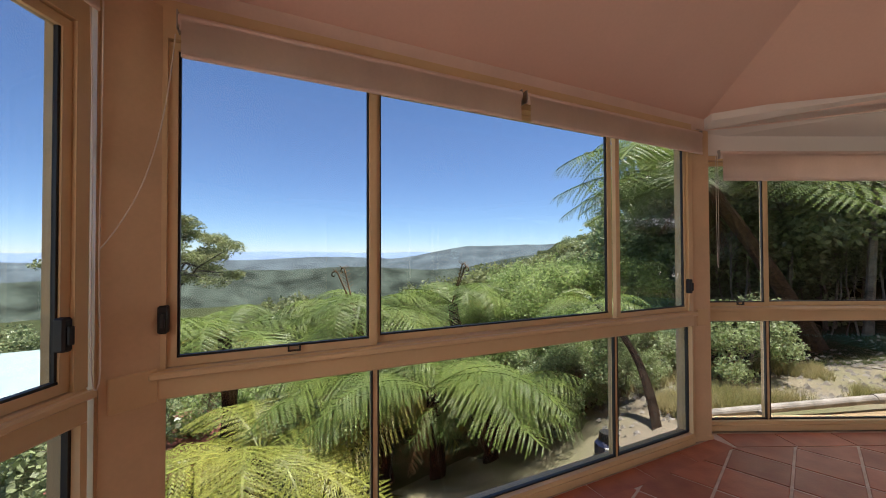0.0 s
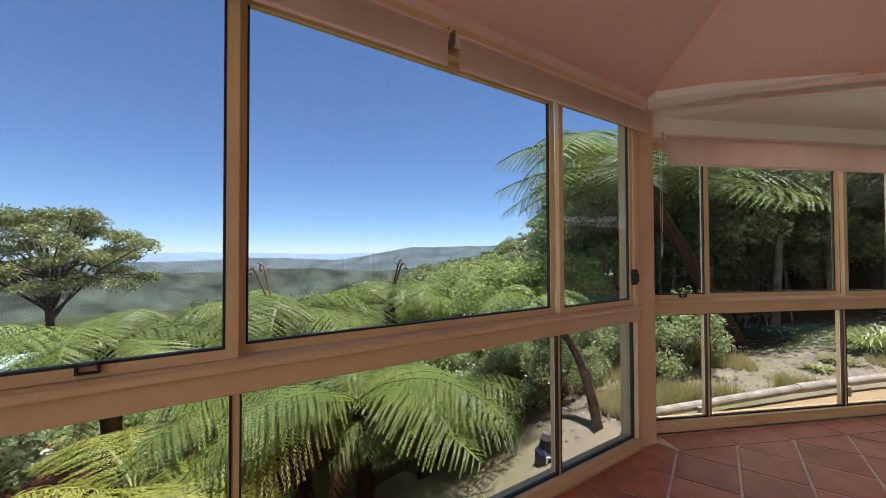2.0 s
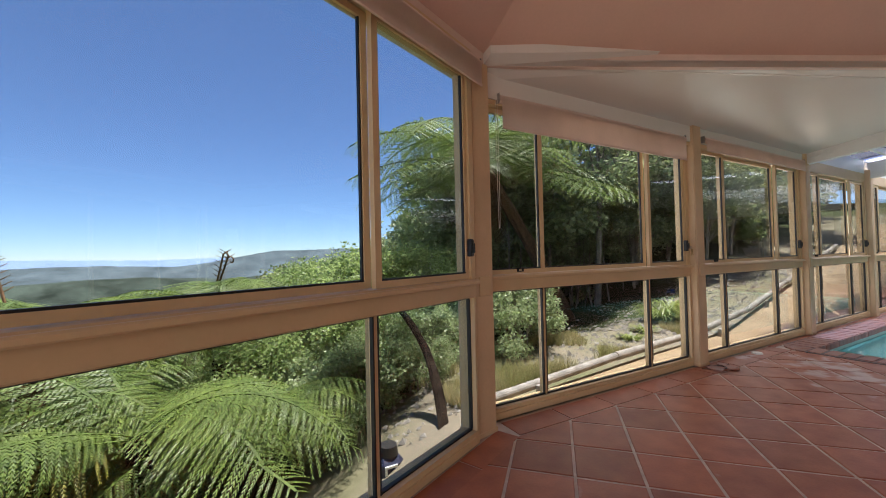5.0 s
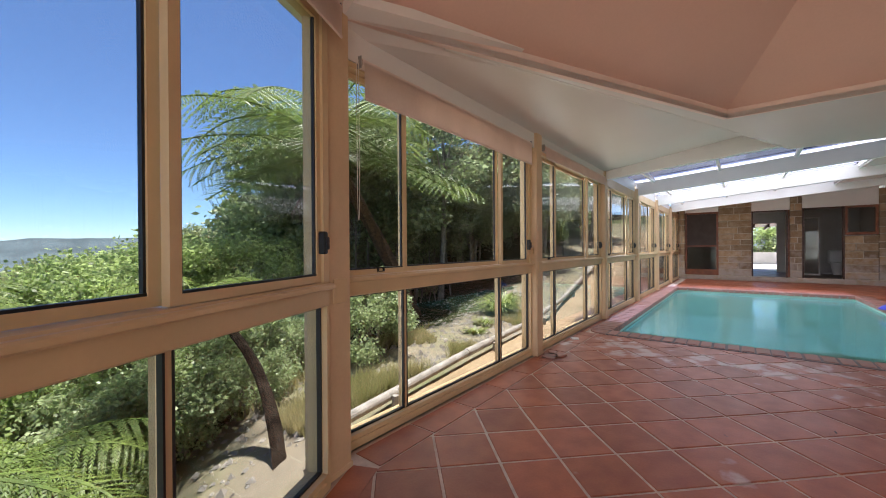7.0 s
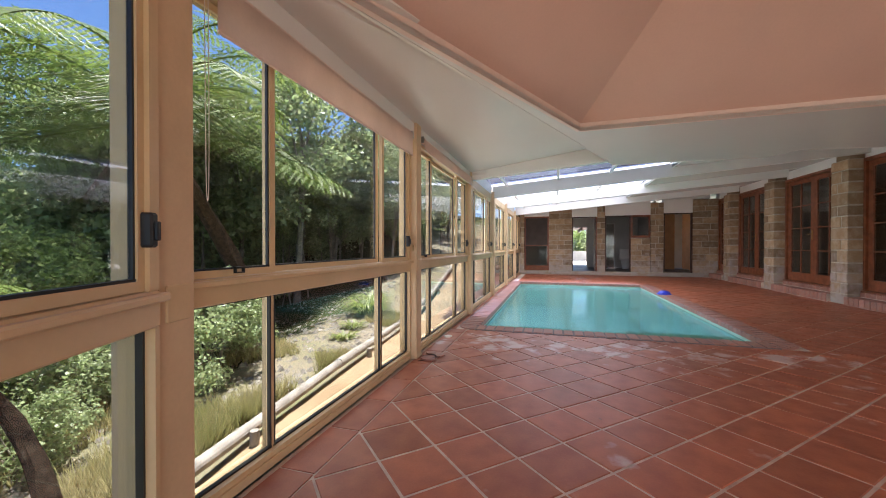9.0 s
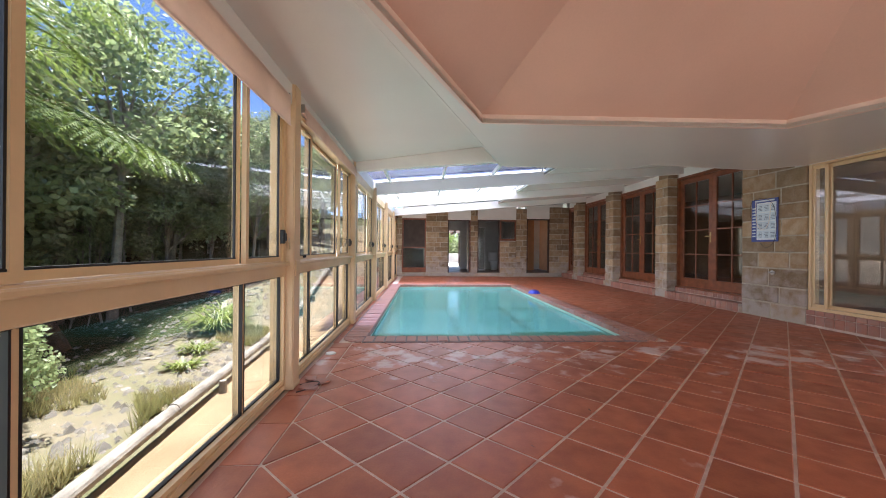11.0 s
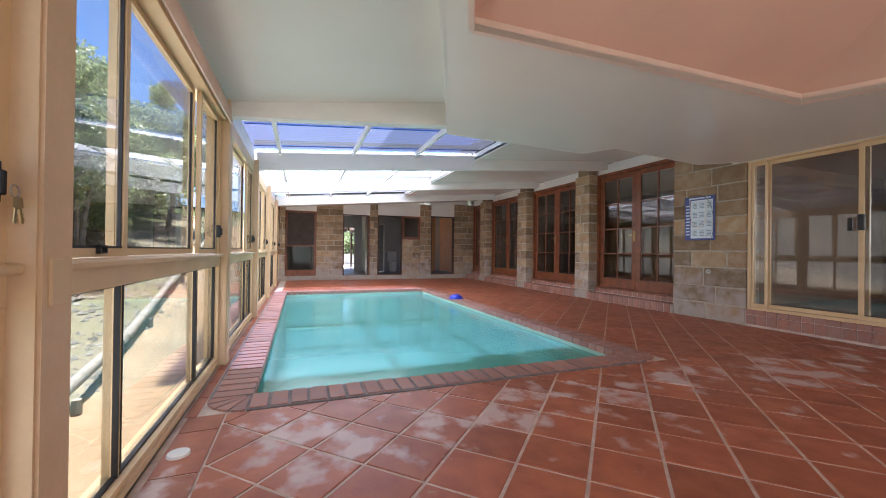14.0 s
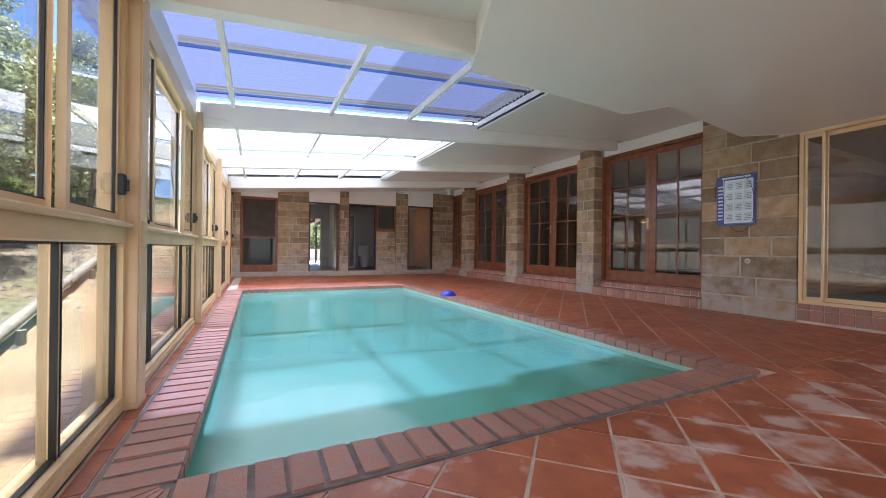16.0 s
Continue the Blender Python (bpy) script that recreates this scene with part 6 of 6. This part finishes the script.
# neighbouring roofs and the bin on the slope
nb = thing("outbuilding", "low outbuilding with a pale mint metal roof down the slope", "outbuilding")
part("roof", prism([(-15, 6.0), (-8.2, 7.5), (-9.6, 14.5), (-16.4, 13)][::1], lambda x, y: -1.95 + 0.06 * (x + 12), lambda x, y: -1.85 + 0.06 * (x + 12)), MINTROOF, nb)
part("wall", prism([(-14.5, 6.6), (-8.8, 7.9), (-10.0, 13.9), (-15.8, 12.6)], -7, -2.1), PLASTER, nb)
sh = thing("shed", "small shed with a dull red roof below the ferns", "shed")
part("roof", prism([(-4.6, 5.2), (-2.9, 5.4), (-3.2, 7.4), (-4.9, 7.2)], lambda x, y: -1.75 + 0.1 * (y - 6), lambda x, y: -1.68 + 0.1 * (y - 6)), REDROOF, sh)
part("wall", prism([(-4.4, 5.4), (-3.1, 5.6), (-3.4, 7.2), (-4.7, 7.0)], -4.5, -1.83), REDROOF, sh)
pump = thing("pool_pump", "dark blue pool pump with a pale handle on the bare earth", "pool pump")
bx, by = 2.22, 3.74
bz = ground_z(bx, by) - 0.08
part("body", soft_box((bx - 0.10, by - 0.09, bz), (bx + 0.10, by + 0.09, bz + 0.19), 0.04), PUMPBLUE, pump)
bm = bmesh.new()
bmesh.ops.create_cone(bm, cap_ends=True, segments=20, radius1=0.075, radius2=0.065, depth=0.07, matrix=Matrix.Translation((bx, by, bz + 0.225)))
part("lid", bm, BLACK, pump)
part("handle", boxes(((bx - 0.06, by - 0.103, bz + 0.06), (bx - 0.045, by - 0.09, bz + 0.15)), ((bx + 0.02, by - 0.103, bz + 0.06), (bx + 0.035, by - 0.09, bz + 0.15)), ((bx - 0.045, by - 0.103, bz + 0.135), (bx + 0.02, by - 0.09, bz + 0.15))), WHITE, pump)
# bright yard beyond the end door
structure("pavement_yard", boxes(((FAR_X + 4.2, -6, -0.2), (FAR_X + 16, 3.6, 0.12))), CONCRETE, "pale concrete yard beyond the end door", "pavement")
structure("wall_yard", boxes(((FAR_X + 11, -6, 0.12), (FAR_X + 11.2, 3.4, 0.75))), CONCRETE, "low pale yard wall", "wall")
porch = thing("porch_roof", "brown timber porch roof beyond the end door", "porch roof")
for k in range(5):
    part("rafter", boxes(((FAR_X + 3.12, 0.1 + k * 0.42, 1.78), (FAR_X + 6.0, 0.16 + k * 0.42, 1.90))), DARKWOOD, porch)
part("lining", boxes(((FAR_X + 3.12, 0.0, 1.905), (FAR_X + 6.0, 2.0, 1.93))), WOOD, porch)
for k in (0.06, 1.92):
    part("post", boxes(((FAR_X + 5.9, k, 0.13), (FAR_X + 5.98, k + 0.08, 1.775))), DARKWOOD, porch)

# ---- floor tiles ----
REGIONS = [[(-0.42, HOUSE_Y + 0.02), (PX0 - COPE_W - 0.01, HOUSE_Y + 0.02), (PX0 - COPE_W - 0.01, 2.80), (2.70, 2.80), (-0.42, 1.37)],
           [(PX0 - COPE_W - 0.002, HOUSE_Y + 0.02), (PX1 + COPE_W, HOUSE_Y + 0.02), (PX1 + COPE_W, PY0 - COPE_W - 0.01), (PX0 - COPE_W - 0.002, PY0 - COPE_W - 0.01)],
           [(PX1 + COPE_W + 0.008, HOUSE_Y + 0.02), (FAR_X - 0.02, HOUSE_Y + 0.02), (FAR_X - 0.02, 2.80), (PX1 + COPE_W + 0.008, 2.80)]]
JOINT = 0.014
half = (PITCH - JOINT) / 2
bm = bmesh.new()
box(bm, (-half, -half, -0.012), (half, half, 0))
bmesh.ops.bevel(bm, geom=[e for e in bm.edges if min(v.co.z for v in e.verts) > -0.001], offset=0.004, segments=1, affect="EDGES")
tile_mesh = mesh_of("tile", bm, TILE)
rest = bmesh.new()
own = 0
rg = random.Random(81)


def add_poly(bm, poly, z0, z1):
    a = [bm.verts.new((x, y, z0)) for x, y in poly]
    b = [bm.verts.new((x, y, z1)) for x, y in poly]
    bm.faces.new(b)
    for i in range(len(a)):
        j = (i + 1) % len(a)
        bm.faces.new((a[i], a[j], b[j], b[i]))


cells = []
for i in range(-20, 62):
    for j in range(-8, 62):
        u, v = (i + 0.25 + 0.5) * PITCH, (j + 0.72 + 0.5) * PITCH
        x, y = (u + v) * S2, (u - v) * S2
        if -0.9 < x < FAR_X + 0.3 and HOUSE_Y - 0.3 < y < 3.1:
            cells.append((abs(x - 4.6) * 0.8 + abs(y - 1.2), x, y))
cells.sort()
for _, x, y in cells:
    quad = [(x + dx * half * 2 * S2, y + dy * half * 2 * S2) for dx, dy in ((1, 0), (0, 1), (-1, 0), (0, -1))]
    for region in REGIONS:
        poly = clip(quad, region)
        if not poly or area(poly) < 0.004:
            continue
        z = rg.uniform(-0.0012, 0.0012)
        if own < 300 and area(poly) > 0.999 * area(quad):
            ob = new("tile", tile_mesh)
            ob.parent = floor
            ob.matrix_basis = pose(x, y, z, rg.uniform(-0.15, 0.15), rg.uniform(-0.15, 0.15), 45 + 90 * rg.randint(0, 3))
            own += 1
        else:
            add_poly(rest, poly, -0.012, z)
# cut border rows along the windows
x, stop = 2.72, PX0 - COPE_W
while x < stop - 0.05:
    e = min(x + 0.42, stop)
    add_poly(rest, [(x, 2.812), (e, 2.812), (e, 3.0), (x, 3.0)], -0.012, 0.0)
    x += 0.432
x = PX0 - COPE_W + 0.012
while x < FAR_X - 0.3:
    add_poly(rest, [(x, PY1 + COPE_W + 0.01), (x + 0.30, PY1 + COPE_W + 0.01), (x + 0.30, 3.02), (x, 3.02)], -0.012, 0.0)
    x += 0.311
x = 0.05
while x < W1_LEN - 0.1:
    pts = [W1M @ Vector(c) for c in ((x, -0.20, 0), (x + 0.41, -0.20, 0), (x + 0.41, -0.06, 0), (x, -0.06, 0))]
    add_poly(rest, [(p.x, p.y) for p in pts], -0.012, 0.0)
    x += 0.42
ob = part("tile_field", rest, TILE, floor)
tagged(ob, kind="stuff")
